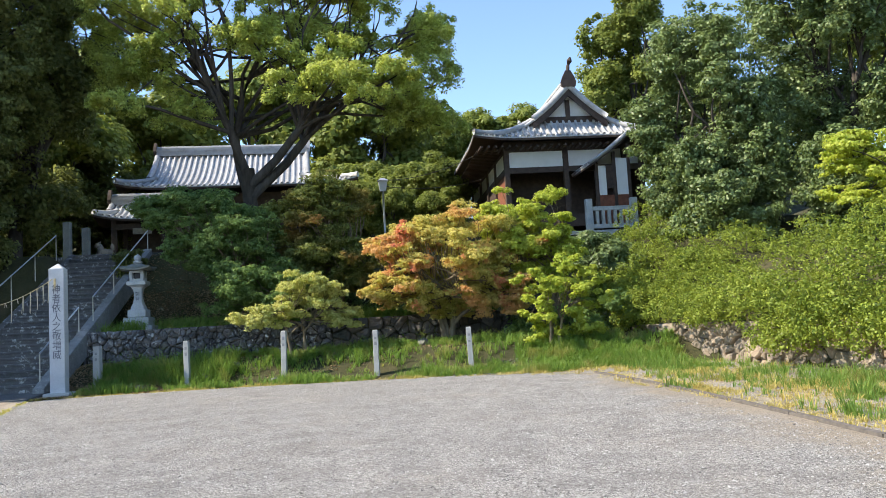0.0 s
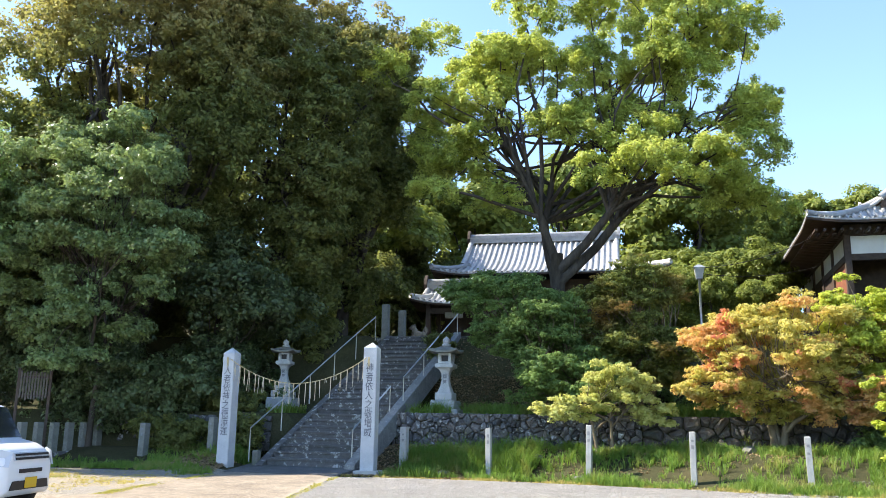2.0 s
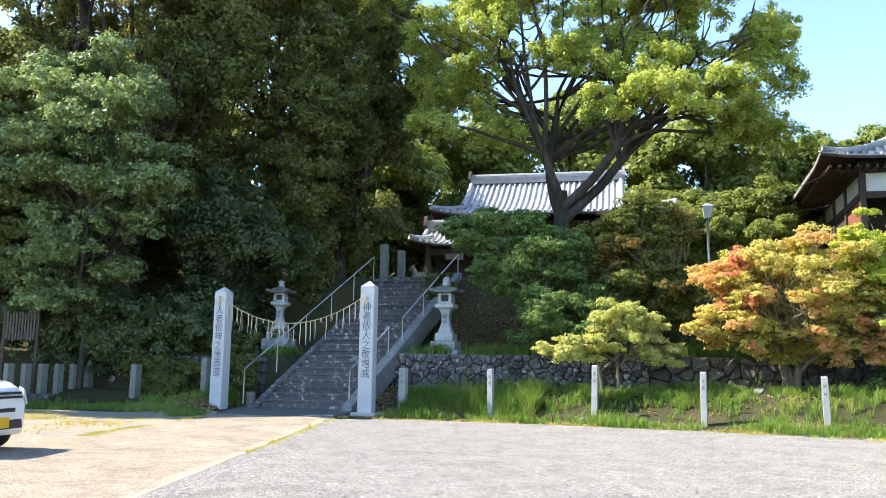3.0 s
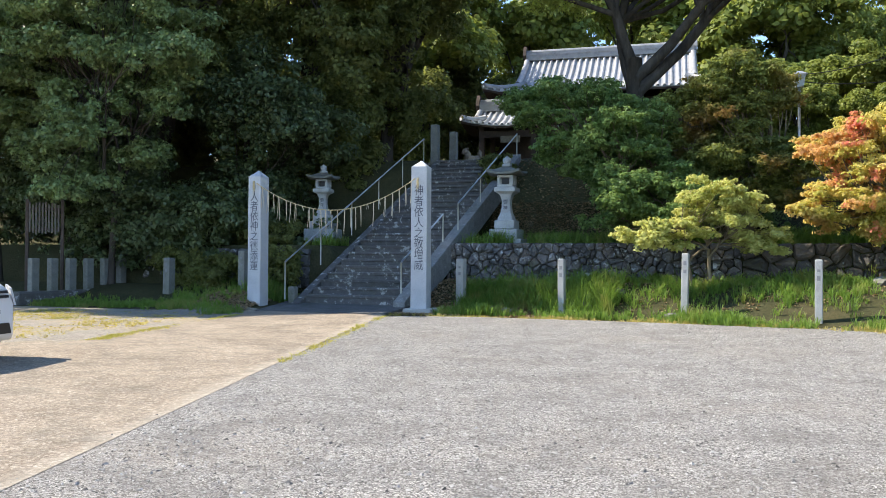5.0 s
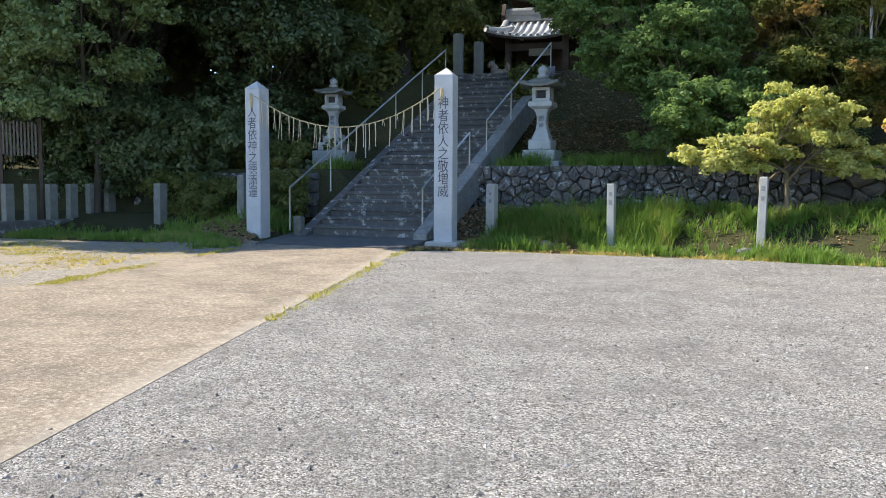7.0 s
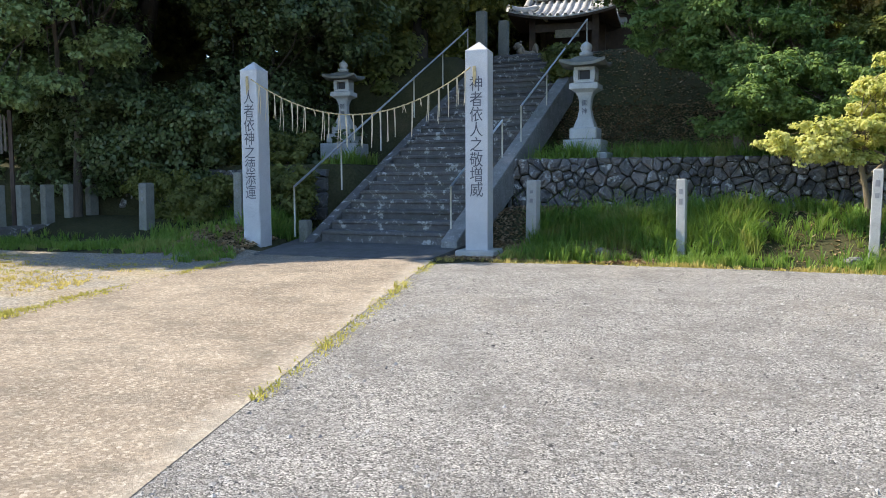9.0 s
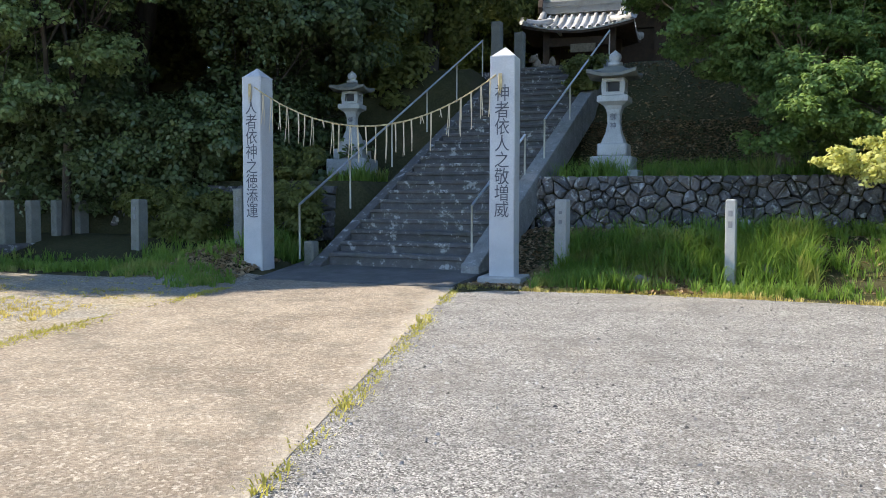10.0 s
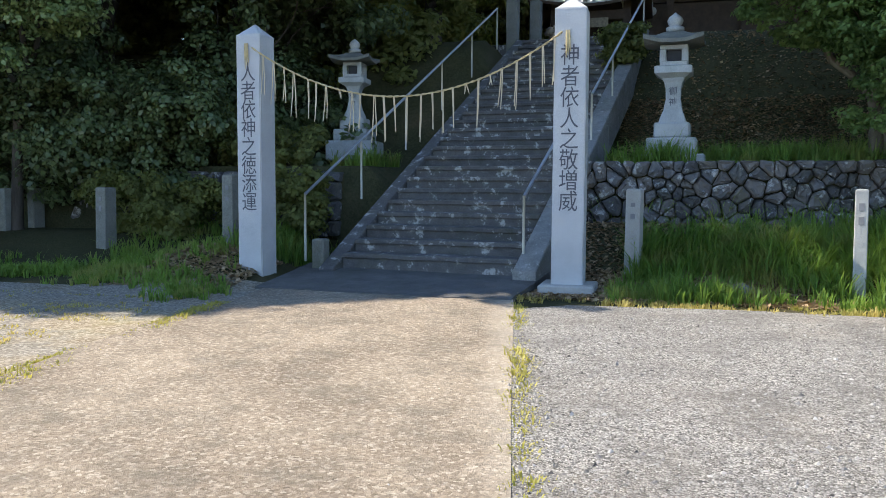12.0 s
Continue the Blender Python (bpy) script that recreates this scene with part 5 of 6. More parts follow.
def tiled_roof(p, we, wu, y1, y2, yf, yb, zr, ze, rib=0.29, flare=0.22, tail=True, hollow=0.42):
    """A hip-and-gable roof: ridge along y from y1 to y2 at zr, eaves we to the sides and at yf and yb."""
    vm = wu / we

    def prof(v):
        return zr - (zr - ze) * v * (1 + hollow - hollow * v)

    def curl(v, y, lo, hi):
        e = min(y - lo, hi - y)
        return flare * max(0.0, 1 - e / 2.2) ** 2 * max(0.0, (v - vm) / (1 - vm)) ** 2

    def lo(v):
        return y1 - 0.45 if v < vm else y1 + (yf - y1) * (v - vm) / (1 - vm)

    def hi(v):
        return y2 + 0.45 if v < vm else y2 + (yb - y2) * (v - vm) / (1 - vm)

    def side(s, v, y):
        return (s * we * v, y, prof(v) + curl(v, y, lo(v), hi(v)))

    def front(s, w, x):
        v = vm + (1 - vm) * w
        ya, yz = (y1, yf) if s < 0 else (y2, yb)
        return (x, ya + (yz - ya) * w, prof(v) + flare * max(0.0, 1 - (we * v - abs(x)) / 2.2) ** 2 * w * w)

    vs = [k / 12 for k in range(13)]
    for s in (-1, 1):
        rows = [[side(s, v, lo(v) + (hi(v) - lo(v)) * j / 16) for j in range(17)] for v in vs]
        part("roof_slope", slope_sheet(rows, 0.05), M_TILE, p, "grey tile bed")
        part("soffit", slope_sheet([[(q[0], q[1], q[2] - 0.055) for q in r] for r in rows], 0.09), M_WOOD, p, "dark timber underside of the eaves")
        y = yf + 0.15
        while y < yb:
            start = 0.0
            if y < y1 - 0.45:
                start = vm + (1 - vm) * (y1 - y) / (y1 - yf)
            elif y > y2 + 0.45:
                start = vm + (1 - vm) * (y - y2) / (yb - y2)
            if start < 0.97:
                pts = [side(s, start + (1 - start) * k / 7, y) for k in range(8)]
                part("roof_rib", tube(bmesh.new(), [(a, b, c + 0.02) for a, b, c in pts], 0.075, 6), M_TILE, p, "", True)
            y += rib
        rows = [[front(s, w / 6, -we * (vm + (1 - vm) * w / 6) + 2 * we * (vm + (1 - vm) * w / 6) * j / 16) for j in range(17)] for w in range(7)]
        part("roof_slope", slope_sheet(rows, 0.05), M_TILE, p, "grey tile bed")
        part("soffit", slope_sheet([[(q[0], q[1], q[2] - 0.055) for q in r] for r in rows], 0.09), M_WOOD, p, "dark timber underside of the eaves")
        x = -we + 0.15
        while x < we:
            start = max(0.0, (abs(x) / we - vm) / (1 - vm))
            if start < 0.95:
                pts = [front(s, start + (1 - start) * k / 5, x) for k in range(6)]
                part("roof_rib", tube(bmesh.new(), [(a, b, c + 0.02) for a, b, c in pts], 0.075, 6), M_TILE, p, "", True)
            x += rib
        for t in (-1, 1):
            hip = [front(s, k / 6, t * we * (vm + (1 - vm) * k / 6)) for k in range(7)]
            part("hip_ridge", tube(bmesh.new(), [(a, b, c + 0.1) for a, b, c in hip], 0.15, 8), M_TILE, p, "", True)
            yy = (y1 - 0.4) if s < 0 else (y2 + 0.4)
            ver = [(t * we * vm * k / 6, yy, prof(vm * k / 6) + 0.1) for k in range(7)]
            part("verge_ridge", tube(bmesh.new(), ver, 0.15, 8), M_TILE, p, "", True)
            barge = [[(t * we * vm * k / 6, yy + q * 0.03, prof(vm * k / 6) - 0.1) for k in range(7)] for q in (-1, 1)]
            part("bargeboard", slope_sheet(barge, 0.3), M_WOOD, p, "dark timber bargeboard")
        # gable wall
        yg = y1 + 0.05 if s < 0 else y2 - 0.05
        zb = prof(vm) - 0.1
        bm = bmesh.new()
        tri = [(-wu * 0.92, yg, zb), (wu * 0.92, yg, zb), (0, yg, zr - 0.25)]
        loft(bm, [tri, [(a, b - s * 0.1, c) for a, b, c in tri]])
        bmesh.ops.recalc_face_normals(bm, faces=bm.faces[:])
        part("gable", bm, M_PLASTER, p, "white plaster gable")
        part("gable_beam", boxed(-wu * 0.9, yg - 0.1 if s < 0 else yg + 0.02, zb, wu * 0.9, yg - 0.02 if s < 0 else yg + 0.1, zb + 0.34), M_WOOD, p)
        part("gable_strut", boxed(-0.1, yg - 0.12 if s < 0 else yg + 0.02, zb + 0.2, 0.1, yg - 0.02 if s < 0 else yg + 0.12, zr - 0.5), M_WOOD, p)
        bm = bmesh.new()
        loft(bm, [[(-0.32, 0, 0), (0.32, 0, 0), (0.32, 0.16, 0), (-0.32, 0.16, 0)], [(-0.36, 0, 0.22), (0.36, 0, 0.22), (0.36, 0.16, 0.22), (-0.36, 0.16, 0.22)], [(-0.26, 0, 0.5), (0.26, 0, 0.5), (0.26, 0.16, 0.5), (-0.26, 0.16, 0.5)], [(-0.12, 0, 0.75), (0.12, 0, 0.75), (0.12, 0.16, 0.75), (-0.12, 0.16, 0.75)]])
        if tail:
            tube(bm, [(0, 0.08, 0.7), (0.03, 0.05, 1.0), (0.1, 0.0, 1.2), (0.13, -0.05, 1.36)], [0.09, 0.08, 0.13, 0.04], 8)
        bmesh.ops.transform(bm, matrix=pose(0, (y1 - 0.6) if s < 0 else (y2 + 0.6), zr + 0.0, 0, 0, 0 if s < 0 else 180), verts=bm.verts[:])
        part("ridge_end_tile", bm, M_WOOD if s < 0 else M_TILE, p, "dark moulded ridge-end ornament with a tail")
    bm = bmesh.new()
    for k, (w, z0, z1) in enumerate(((0.3, 0.0, 0.14), (0.24, 0.14, 0.27), (0.27, 0.27, 0.33), (0.2, 0.33, 0.45))):
        box(bm, -w, y1 - 0.5 + 0.02 * k, zr + z0 - 0.05, w, y2 + 0.5 - 0.02 * k, zr + z1 - 0.05, 0.0)
    tube(bm, [(0, y1 - 0.5, zr + 0.44), (0, y2 + 0.5, zr + 0.44)], 0.12, 8)
    part("main_ridge", bm, M_TILE, p, "stacked tile ridge")


def old_hall():
    p = thing("old_hall", pose(12.1, 36.7, TOP_Z, 0, 0, -3.6), "timber shrine hall with white plaster panels under a tiled hip-and-gable roof", "shrine hall")
    tiled_roof(p, 4.75, 1.75, 0.0, 10.6, -1.65, 12.4, 7.15, 4.6, hollow=1.0)
    part("foundation", boxed(-3.6, -0.9, -0.4, 3.6, 11.6, 0.35, 0.03), M_LANTERN, p, "stone foundation")
    part("floor", boxed(-3.5, -0.8, 0.6, 3.5, 11.4, 0.72), M_WOOD, p)
    for x in (-3.15, -0.4, 2.35, 3.15):
        for y in (-0.5, 2.4, 5.0, 7.6, 11.2):
            if abs(x) > 3 or y in (-0.5, 11.2):
                part("column", boxed(x - 0.12, y - 0.12, 0.353, x + 0.12, y + 0.12, 4.6, 0.01), M_WOOD, p)
    for z0, z1, mat, d in ((4.15, 4.6, M_WOOD, 0.1), (3.42, 4.14, M_PLASTER, 0.03), (3.15, 3.41, M_WOOD, 0.09), (0.73, 1.2, M_WOOD, 0.05)):
        for xa, xb in ((-3.02, -0.53), (-0.27, 2.22), (2.48, 3.02)):
            part("panel" if mat is M_PLASTER else "beam", boxed(xa, -0.5 - d, z0, xb, -0.5 + d, z1), mat, p, "white plaster panel" if mat is M_PLASTER else "")
        for ya, yb in ((-0.37, 2.27), (2.53, 4.87), (5.13, 7.47), (7.73, 11.07)):
            for x in (-3.15, 3.15):
                part("panel" if mat is M_PLASTER else "beam", boxed(x - d, ya, z0, x + d, yb, z1), mat, p, "white plaster panel" if mat is M_PLASTER else "")
    for ya, yb in ((-0.37, 2.27), (2.53, 4.87), (5.13, 7.47), (7.73, 11.07)):
        part("wall_panel", boxed(-3.18, ya, 1.2, -3.12, yb, 3.15), M_REDWOOD if ya < 2 else M_WOOD, p, "")
        part("wall_panel", boxed(3.12, ya, 1.2, 3.18, yb, 3.15), M_WOOD, p, "")
    part("inner_screen", boxed(-3.0, 1.4, 0.73, 3.0, 1.48, 4.1), M_WOOD, p, "dark inner doors")
    part("inner_wall", boxed(-3.0, 11.1, 0.73, 3.0, 11.18, 4.1), M_WOOD, p, "dark back wall")
    for y in np.arange(-0.6, 11.6, 0.36):
        for x0, x1 in ((-4.5, -3.0), (3.0, 4.5)):
            part("rafter", boxed(x0, y - 0.05, 4.2, x1, y + 0.05, 4.29), M_WOOD, p)
    for x in np.arange(-4.4, 4.5, 0.32):
        part("rafter", boxed(x - 0.05, -1.5, 4.2, x + 0.05, 0.2, 4.29), M_WOOD, p)
    # lean-to at the side with a small sloping roof
    q = thing("side_porch", pose(13.55, 34.6, TOP_Z, 0, 0, -3.6), "small porch with white panels, red-brown boards and tiled roof", "porch")
    rows = [[(-1.55 + 1.9 * f, -0.9 + 0.75 * j, 3.05 + 1.35 * f * (0.75 + 0.25 * f)) for j in range(5)] for f in (0, 0.25, 0.5, 0.75, 1.0)]
    part("roof_slope", slope_sheet(rows, 0.06), M_TILE, q, "grey tile bed")
    part("soffit", slope_sheet([[(a, b, c - 0.065) for a, b, c in r] for r in rows], 0.07), M_WOOD, q)
    for y in np.arange(-0.88, 2.1, 0.27):
        part("roof_rib", tube(bmesh.new(), [(-1.57 + 1.9 * f, y, 3.07 + 1.35 * f * (0.75 + 0.25 * f)) for f in (0, 0.25, 0.5, 0.75, 1.0)], 0.075, 6), M_TILE, q, "", True)
    for x in (-1.15, -0.35, 0.3):
        part("column", boxed(x - 0.07, -0.57, -0.2, x + 0.07, -0.43, 3.2 + 0.5 * (x + 1.15), 0.0), M_WOOD, q)
    part("wall_panel", boxed(-1.08, -0.53, 1.7, -0.73, -0.47, 3.0), M_PLASTER, q, "white plaster panel")
    part("wall_panel", boxed(-0.28, -0.53, 1.7, 0.23, -0.47, 3.3), M_PLASTER, q, "white plaster panel")
    part("lattice", boxed(-0.73, -0.55, 2.0, -0.42, -0.46, 3.0), M_WOOD, q, "dark window")
    for k in range(9):
        part("board", boxed(-1.08 + 0.146 * k, -0.55, 0.25, -1.08 + 0.146 * k + 0.138, -0.48, 1.69), M_REDWOOD, q)
    # stone fence
    f = thing("stone_fence", pose(11.5, 33.0, TOP_Z + 0.02, 0, 0, -2), "pale stone balustrade at the terrace edge", "fence")
    for x in (0.0, 1.95):
        part("end_post", boxed(x - 0.14, -0.14, -0.2, x + 0.14, 0.14, 1.35, 0.02), M_LANTERN, f)
    for z in (0.1, 0.85):
        part("rail", boxed(0.145, -0.08, z, 1.805, 0.08, z + 0.17, 0.01), M_LANTERN, f)
    for k in range(6):
        part("baluster", boxed(0.28 + 0.26 * k, -0.07, 0.272, 0.28 + 0.26 * k + 0.13, 0.07, 0.848, 0.01), M_LANTERN, f)
    part("kerb", boxed(-0.3, -0.25, -0.5, 2.6, 0.25, 0.0, 0.03), M_LANTERN, f)


old_hall()


def main_hall():
    p = thing("main_hall", pose(-3.4, 49.6, TOP_Z, 0, 0, -90), "large shrine hall with a broad grey tiled roof behind the trees", "shrine hall")
    # local y runs along the ridge
    tiled_roof(p, 5.2, 3.0, -4.9, 2.9, -6.6, 6.0, 7.2, 4.45, 0.31, 0.3, False, 0.6)
    part("foundation", boxed(-4.0, -5.2, -0.4, 4.0, 5.0, 0.4), M_LANTERN, p, "stone foundation")
    for x in (-3.6, 0.0, 3.6):
        for y in (-5.0, -2.4, 0.2, 2.6, 4.4):
            part("column", boxed(x - 0.13, y - 0.13, 0.4, x + 0.13, y + 0.13, 4.5), M_WOOD, p)
    part("core_wall", boxed(-3.5, -4.8, 0.41, 3.5, 4.3, 3.2), M_WOOD, p, "dark timber wall")
    # timber colour instead of plaster, to put the eaves' shade on the band
    part("upper_panel", boxed(-3.52, -4.82, 3.25, 3.52, 4.32, 4.3), M_WOOD, p, "upper wall band coloured dark for the shade under the eaves")
    # small entrance gate roof by the landing
    g = thing("entrance_porch", pose(-8.7, 43.6, TOP_Z, 0, 0, -90), "dark timber entrance porch with a small tiled roof", "porch")
    tiled_roof(g, 2.0, 0.95, -0.8, 1.4, -1.7, 2.3, 3.45, 2.45, 0.29, 0.3, False)
    for x in (-1.2, 1.2):
        for y in (-0.9, 1.5):
            part("column", boxed(x - 0.12, y - 0.12, -0.1, x + 0.12, y + 0.12, 2.6), M_WOOD, g)
    part("lintel", boxed(1.1, -1.0, 2.0, 1.3, 1.6, 2.3), M_WOOD, g)
    part("sign_board", boxed(1.31, 0.0, 1.75, 1.36, 0.9, 2.05), M_WEATHER, g, "pale name board")
    part("back_wall", boxed(-1.35, -1.0, 0.0, -1.25, 1.6, 2.4), M_WOOD, g)


main_hall()


# ---------------------------------------------------------------- head of the stairs: gate posts, guardian statue, lamp
for x, y, tall in ((-9.66, 34.75, 1.4), (-9.25, 35.9, 1.3)):
    p = thing("gate_post", pose(x, y, TOP_Z, 0, 0, -6), "plain square stone post at the head of the stairs", "stone post", "gate posts")
    part("shaft", boxed(-0.14, -0.14, -0.4, 0.14, 0.14, tall, 0.02), M_LANTERN_TOP, p)


def statue(x, y, z, turn):
    bm = bmesh.new()

    def blob(cx, cy, cz, rx, ry, rz):
        bmesh.ops.create_icosphere(bm, subdivisions=2, radius=1.0, matrix=Matrix.Translation((cx, cy, cz)) @ Matrix.Diagonal((rx, ry, rz, 1)))

    box(bm, -0.5, -0.32, 0.0, 0.5, 0.32, 0.16)
    blob(0.0, 0, 0.46, 0.36, 0.2, 0.22)
    blob(0.22, 0, 0.62, 0.19, 0.19, 0.28)
    blob(0.33, 0, 0.86, 0.19, 0.19, 0.18)
    blob(0.47, 0, 0.80, 0.11, 0.13, 0.10)
    blob(-0.3, 0, 0.42, 0.2, 0.22, 0.26)
    for s in (-1, 1):
        tube(bm, [(0.32, s * 0.13, 0.55), (0.36, s * 0.13, 0.16)], [0.09, 0.08], 8)
        tube(bm, [(-0.3, s * 0.16, 0.4), (-0.22, s * 0.17, 0.16)], [0.11, 0.08], 8)
        blob(0.26, s * 0.15, 1.0, 0.06, 0.04, 0.07)
    for k in range(3):
        blob(-0.42 - 0.03 * k, (k - 1) * 0.1, 0.72 + 0.08 * (k == 1), 0.09, 0.07, 0.2)
    for v in bm.verts:
        v.co += Vector((noise.noise(v.co * 9), noise.noise(v.co * 9 + Vector((5, 0, 0))), noise.noise(v.co * 9 + Vector((0, 7, 0))))) * 0.02
    bmesh.ops.scale(bm, vec=(0.72, 0.72, 0.72), verts=bm.verts[:])
    ob = mesh_object("guardian_statue", bm, M_WARM_RUBBLE, True)
    ob.matrix_world = pose(x, y, z, 0, 0, turn)
    tagged(ob, "tan weathered stone guardian lion statue on a low plinth", "statue")


statue(-8.75, 36.8, TOP_Z + 0.02, 205)


def lamp_post(x, y, z):
    p = thing("street_lamp", pose(x, y, z), "grey post lamp with a lantern head", "street lamp")
    part("pole", tube(bmesh.new(), [(0, 0, -0.3), (0, 0, 3.1)], 0.05, 8), M_STEEL, p, "", True)
    part("lamp_housing", loft(bmesh.new(), [square(0.13, 3.1), square(0.2, 3.55), square(0.2, 3.58)]), M_LENS, p, "frosted lantern housing")
    part("lamp_cap", loft(bmesh.new(), [square(0.26, 3.582), square(0.06, 3.72)]), M_STEEL, p)


lamp_post(3.35, 38.0, TOP_Z - 0.3)


def cable(a, b, sag):
    a, b = Vector(a), Vector(b)
    pts = [a.lerp(b, k / 16) - Vector((0, 0, sag * 4 * (k / 16) * (1 - k / 16))) for k in range(17)]
    tagged(mesh_object("cable", tube(bmesh.new(), pts, 0.014, 6), M_BLACK, True), "thin dark cable strung from the lamp to the hall", "cable", "cables over the terrace")


cable((3.35, 38.0, TOP_Z + 3.3), (7.9, 37.2, TOP_Z + 4.35), 0.3)
cable((3.35, 38.0, TOP_Z + 3.05), (8.3, 39.0, TOP_Z + 3.4), 0.25)


# ---------------------------------------------------------------- left side: low fence, notice rack, car
def low_fence():
    p = thing("low_stone_fence", pose(0, 0, 0), "row of short square stone posts on a low kerb", "fence")
    a, b = Vector((-18.35, 24.1, 0)), Vector((-17.55, 27.6, 0))
    turn = math.degrees(math.atan2(b.y - a.y, b.x - a.x))
    for k in range(6):
        q = a.lerp(b, (k + 0.5) / 6)
        ob = part("post", boxed(-0.12, -0.1, 0.0, 0.12, 0.1, 1.2, 0.015), M_LANTERN_TOP, p)
        ob.matrix_local = pose(q.x, q.y, 0.22, 0, 0, turn)
    q = a.lerp(b, 0.5)
    ob = part("kerb", boxed(-2.1, -0.2, -0.2, 2.1, 0.2, 0.4, 0.05), M_STEP, p, "rough stone kerb")
    ob.matrix_local = pose(q.x, q.y, 0.1, 0, 0, turn)


low_fence()


def notice_rack(x, y):
    z = float(height(x, y))
    p = thing("wooden_rack", pose(x, y, z, 0, 0, 35), "weathered wooden rack of upright slats under the trees", "rack")
    for s in (-0.47, 0.47):
        part("post", boxed(s - 0.045, 0.03, -0.2, s + 0.045, 0.12, 2.8, 0.01), M_WOOD, p)
    for zz in (1.9, 2.5):
        part("crossbar", boxed(-0.42, 0.035, zz, 0.42, 0.09, zz + 0.06), M_WOOD, p)
    rr = random.Random(6)
    for k in range(10):
        part("slat", boxed(-0.42 + 0.085 * k, 0.0, 1.82 + rr.uniform(-0.05, 0.05), -0.42 + 0.085 * k + 0.05, 0.03, 2.68 + rr.uniform(-0.07, 0.07), 0.004), M_OLD_SLAT, p)


notice_rack(-18.9, 25.5)


def car(x, y, turn):
    z = float(height(x, y)) + 0.03
    p = thing("car", pose(x, y, z, 0, 0, turn), "white boxy kei van parked beside the path", "car")
    # sections along the length, nose towards +x
    L0, W = 3.4, 0.735

    def section(xx, zlo, zbelt, ztop, wb, wt):
        return [(xx, -wb, zlo), (xx, -wb * 1.0, (zlo + zbelt) / 2), (xx, -wb, zbelt), (xx, -wt, ztop - 0.06), (xx, -wt * 0.86, ztop), (xx, wt * 0.86, ztop), (xx, wt, ztop - 0.06), (xx, wb, zbelt), (xx, wb * 1.0, (zlo + zbelt) / 2), (xx, wb, zlo)]

    secs = [section(-1.7, 0.32, 0.9, 1.62, 0.70, 0.60), section(-1.64, 0.25, 0.92, 1.72, W, 0.645), section(-0.6, 0.22, 0.95, 1.79, W, 0.665), section(0.35, 0.22, 0.96, 1.77, W, 0.66), section(0.78, 0.22, 0.98, 1.66, W, 0.64), section(1.12, 0.22, 1.0, 1.13, W, 0.66), section(1.45, 0.22, 0.9, 1.05, W, 0.66), section(1.63, 0.24, 0.8, 0.96, 0.70, 0.6), section(1.70, 0.32, 0.7, 0.82, 0.62, 0.52)]
    bm = loft(bmesh.new(), secs)
    bmesh.ops.recalc_face_normals(bm, faces=bm.faces[:])
    body = part("body", bm, M_CAR, p, "", True)
    m = body.modifiers.new("bevel", "BEVEL")
    m.width, m.segments, m.limit_method = 0.035, 2, "ANGLE"

    def slab(name, pts, out, mat, label="", owner=p):
        bm = bmesh.new()
        loft(bm, [pts, [(a + out[0], b + out[1], c + out[2]) for a, b, c in pts]])
        bmesh.ops.recalc_face_normals(bm, faces=bm.faces[:])
        return part(name, bm, mat, owner, label)

    slab("windscreen", [(1.11, -0.60, 1.12), (1.11, 0.60, 1.12), (0.80, 0.57, 1.62), (0.80, -0.57, 1.62)], (0.02, 0, 0.02), M_GLASS, "dark sloping windscreen")
    for s in (-1, 1):
        slab("side_window", [(-0.45, s * 0.733, 1.02), (0.30, s * 0.733, 1.02), (0.30, s * 0.672, 1.6), (-0.45, s * 0.672, 1.62)], (0, s * 0.012, 0), M_GLASS, "dark side window")
        slab("side_window", [(0.38, s * 0.733, 1.04), (0.98, s * 0.733, 1.06), (0.72, s * 0.672, 1.56), (0.38, s * 0.672, 1.6)], (0, s * 0.012, 0), M_GLASS, "dark side window")
        slab("side_window", [(-1.5, s * 0.733, 1.0), (-0.55, s * 0.733, 1.02), (-0.55, s * 0.672, 1.62), (-1.45, s * 0.662, 1.6)], (0, s * 0.012, 0), M_GLASS, "dark side window")
        slab("headlight", [(1.50, s * 0.735, 0.72), (1.695, s * 0.64, 0.70), (1.685, s * 0.56, 0.93), (1.52, s * 0.70, 0.98)], (0.02, s * 0.015, 0), M_LENS, "large clear headlight")
        part("mirror", boxed(0.82, s * 0.76 - 0.06, 1.05, 0.92, s * 0.76 + 0.09 * s, 1.22, 0.02), M_CAR, p)
        for wx in (-1.22, 1.18):
            bm = bmesh.new()
            ring = [[(wx + r * math.cos(a), s * yy, 0.275 + r * math.sin(a)) for a in [math.tau * k / 24 for k in range(24)]] for r, yy in ((0.19, 0.72), (0.26, 0.748), (0.275, 0.72), (0.275, 0.60), (0.25, 0.57))]
            loft(bm, ring)
            bmesh.ops.recalc_face_normals(bm, faces=bm.faces[:])
            wheel = part("wheel", bm, M_RUBBER, p, "black tyre", True)
            bm = bmesh.new()
            tube(bm, [(wx, s * 0.70, 0.275), (wx, s * 0.735, 0.275)], 0.06, 12)
            for k in range(8):
                a = math.tau * k / 8
                tube(bm, [(wx + 0.05 * math.cos(a), s * 0.728, 0.275 + 0.05 * math.sin(a)), (wx + 0.185 * math.cos(a), s * 0.722, 0.275 + 0.185 * math.sin(a))], 0.022, 6)
            part("rim", bm, M_STEEL, wheel, "spoked alloy rim")
            arch = [(wx + 0.33 * math.cos(math.pi * k / 10), s * 0.737, 0.24 + 0.36 * math.sin(math.pi * k / 10)) for k in range(11)]
            slab("wheel_arch", arch, (0, s * 0.003, 0), M_BLACK, "dark wheel arch")
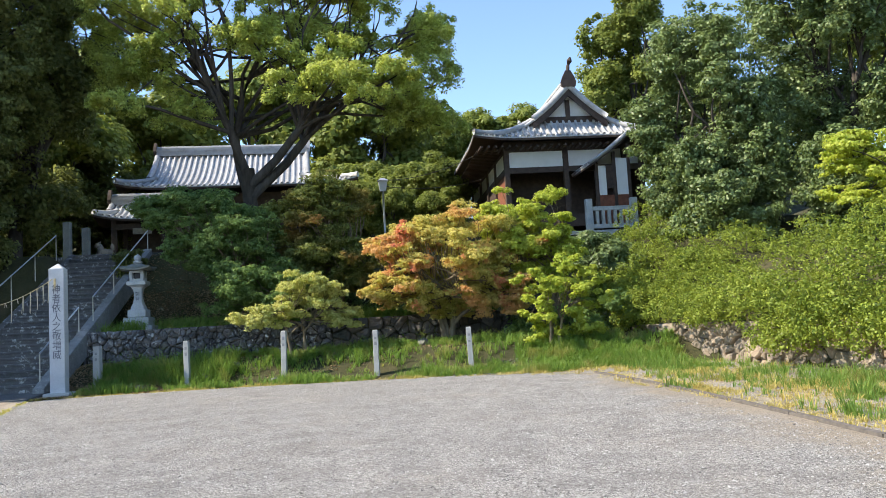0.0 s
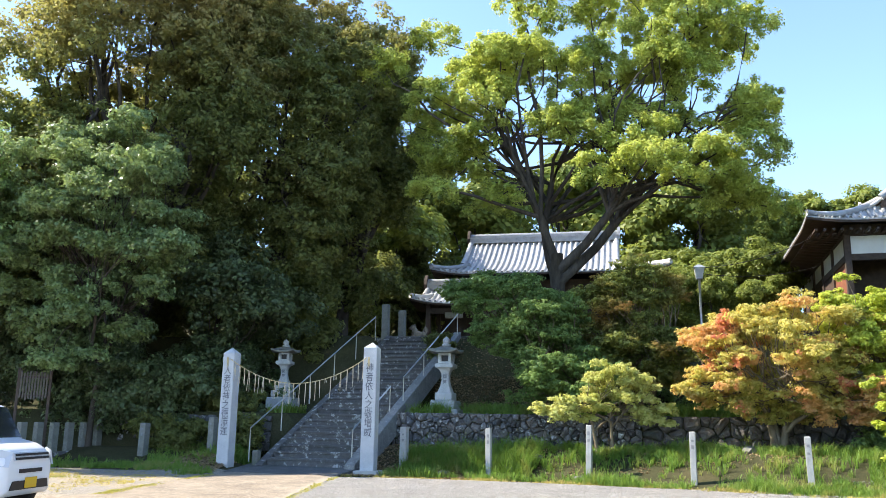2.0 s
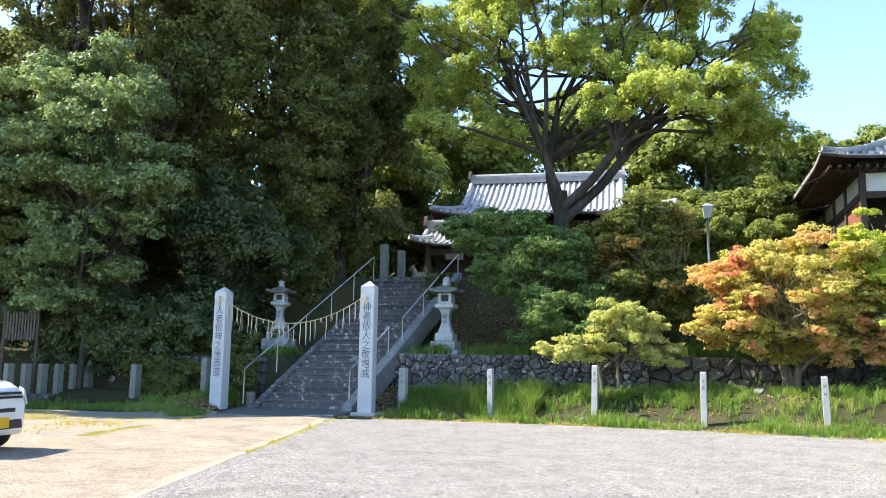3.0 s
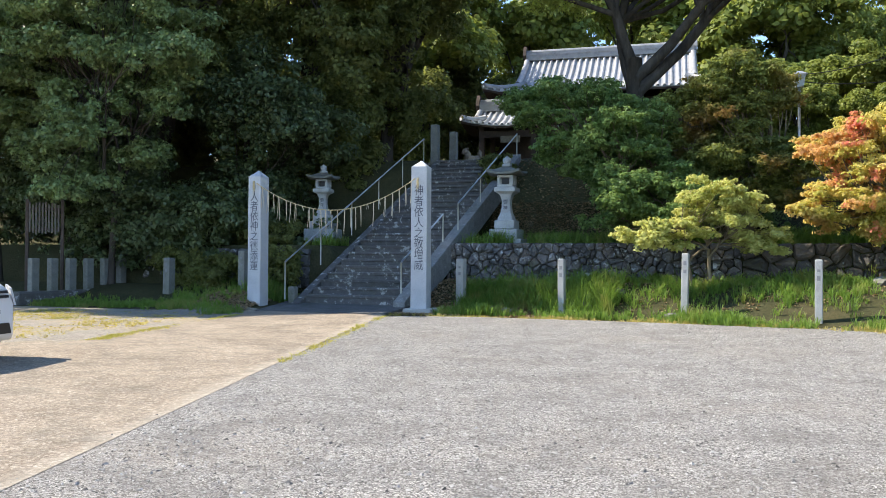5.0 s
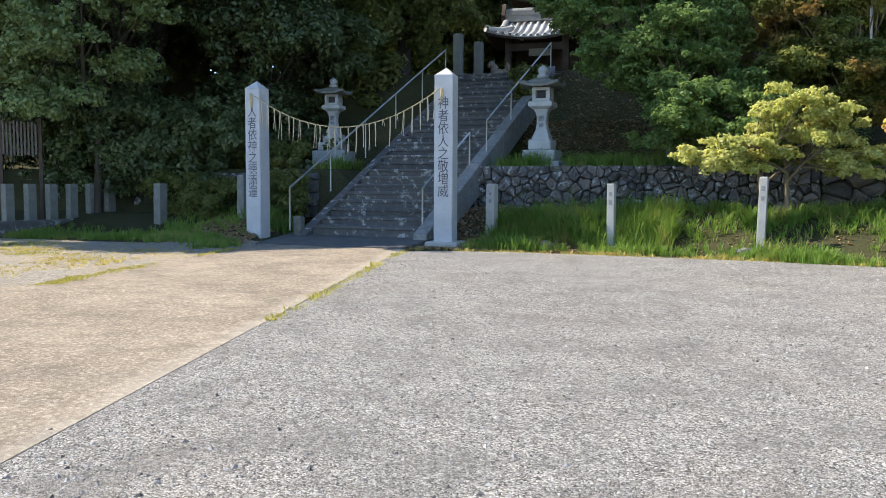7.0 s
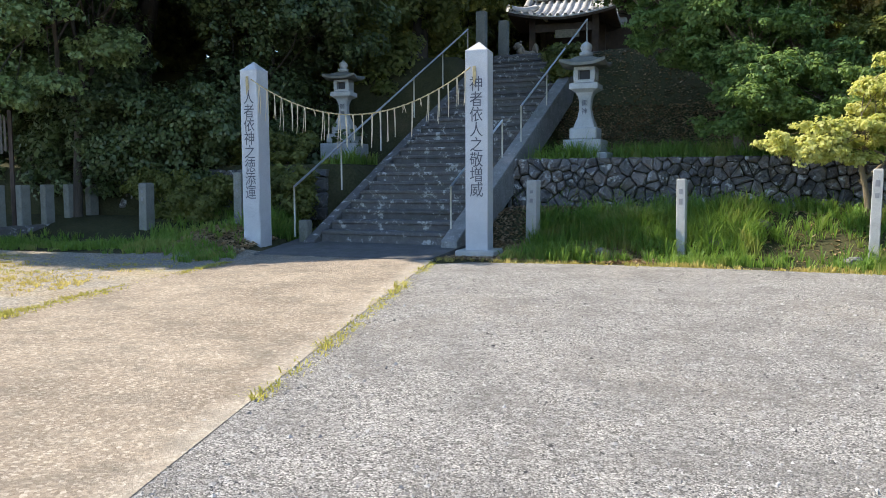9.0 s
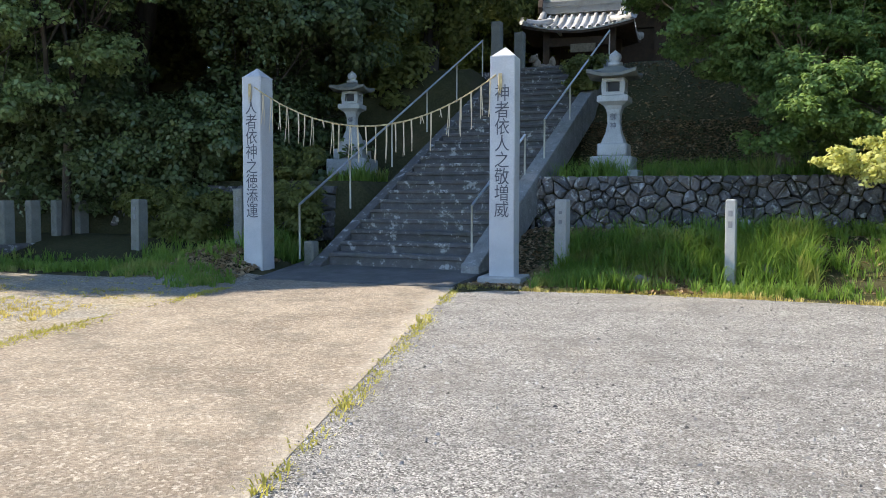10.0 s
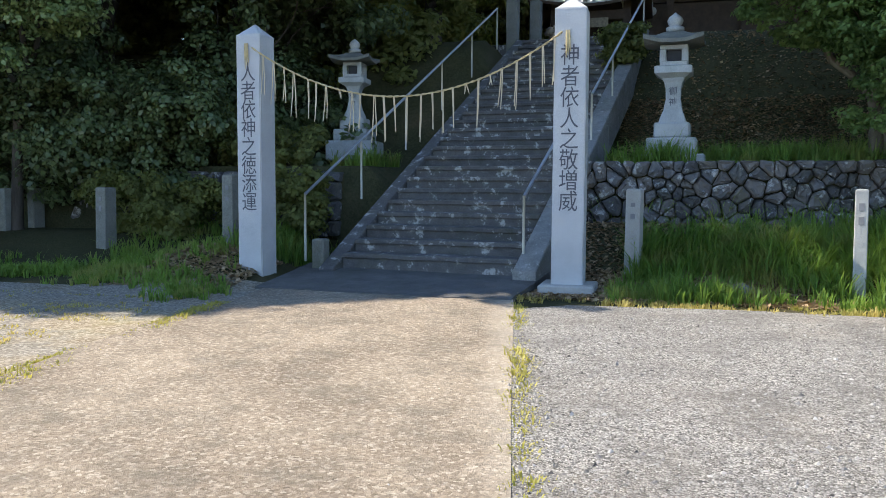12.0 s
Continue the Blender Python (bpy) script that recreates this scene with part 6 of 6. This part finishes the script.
    slab("grille", [(1.69, -0.50, 0.80), (1.69, 0.50, 0.80), (1.655, 0.5, 0.92), (1.655, -0.5, 0.92)], (0.03, 0, 0), M_LENS, "bright slatted grille")
    for k in range(2):
        slab("grille_gap", [(1.718 - 0.012 * k, -0.48, 0.81 + 0.06 * k), (1.718 - 0.012 * k, 0.48, 0.81 + 0.06 * k), (1.71 - 0.012 * k, 0.48, 0.845 + 0.06 * k), (1.71 - 0.012 * k, -0.48, 0.845 + 0.06 * k)], (0.012, 0, 0), M_BLACK)
    slab("lower_grille", [(1.70, -0.56, 0.34), (1.70, 0.56, 0.34), (1.71, 0.50, 0.48), (1.71, -0.50, 0.48)], (0.015, 0, 0), M_BLACK, "black lower intake")
    slab("middle_intake", [(1.705, -0.33, 0.60), (1.705, 0.33, 0.60), (1.703, 0.33, 0.66), (1.703, -0.33, 0.66)], (0.012, 0, 0), M_BLACK)
    slab("number_plate", [(1.722, -0.165, 0.36), (1.722, 0.165, 0.36), (1.722, 0.165, 0.525), (1.722, -0.165, 0.525)], (0.012, 0, 0), M_PLATE, "yellow number plate")


car(-11.25, 13.5, 8)


# ---------------------------------------------------------------- loose crushed stones
def pebbles(count, seed):
    rng = np.random.default_rng(seed)
    y = 3.0 + 19.5 * rng.random(count) ** 1.25
    x = rng.uniform(-8.2, 5.8, count)
    edge = -5.12 - 0.187 * (y - 9.8)
    keep = x > edge + rng.normal(size=count) * 0.05
    stray = rng.random(count) < 0.03
    keep = keep | (stray & (x > edge - 0.6))
    x, y = x[keep], y[keep]
    n = len(x)
    z = height(x, y) + 0.028
    s = rng.uniform(0.006, 0.013, n) * (1 + 0.6 * (rng.random(n) < 0.12))
    base = np.array([(1, 0, 0), (0, 1, 0), (-1, 0, 0), (0, -1, 0), (0, 0, 1), (0, 0, -1)], dtype=float)
    faces = np.array([(0, 1, 4), (1, 2, 4), (2, 3, 4), (3, 0, 4), (1, 0, 5), (2, 1, 5), (3, 2, 5), (0, 3, 5)])
    jit = base[None] * rng.uniform(0.6, 1.3, (n, 6, 1)) + rng.normal(size=(n, 6, 3)) * 0.25
    ang = rng.uniform(0, math.tau, n)
    c, sn = np.cos(ang)[:, None], np.sin(ang)[:, None]
    v = np.stack([jit[..., 0] * c - jit[..., 1] * sn, jit[..., 0] * sn + jit[..., 1] * c, jit[..., 2] * 0.7], -1) * s[:, None, None]
    v += np.stack([x, y, z], -1)[:, None]
    me = bpy.data.meshes.new("gravel_stones")
    me.from_pydata(v.reshape(-1, 3).tolist(), [], (faces[None] + 6 * np.arange(n)[:, None, None]).reshape(-1, 3).tolist())
    me.materials.append(M_PEBBLE)
    tagged(new("gravel_stones", me), "loose angular grey crushed stones", "gravel", kind="stuff")


pebbles(170000, 111)
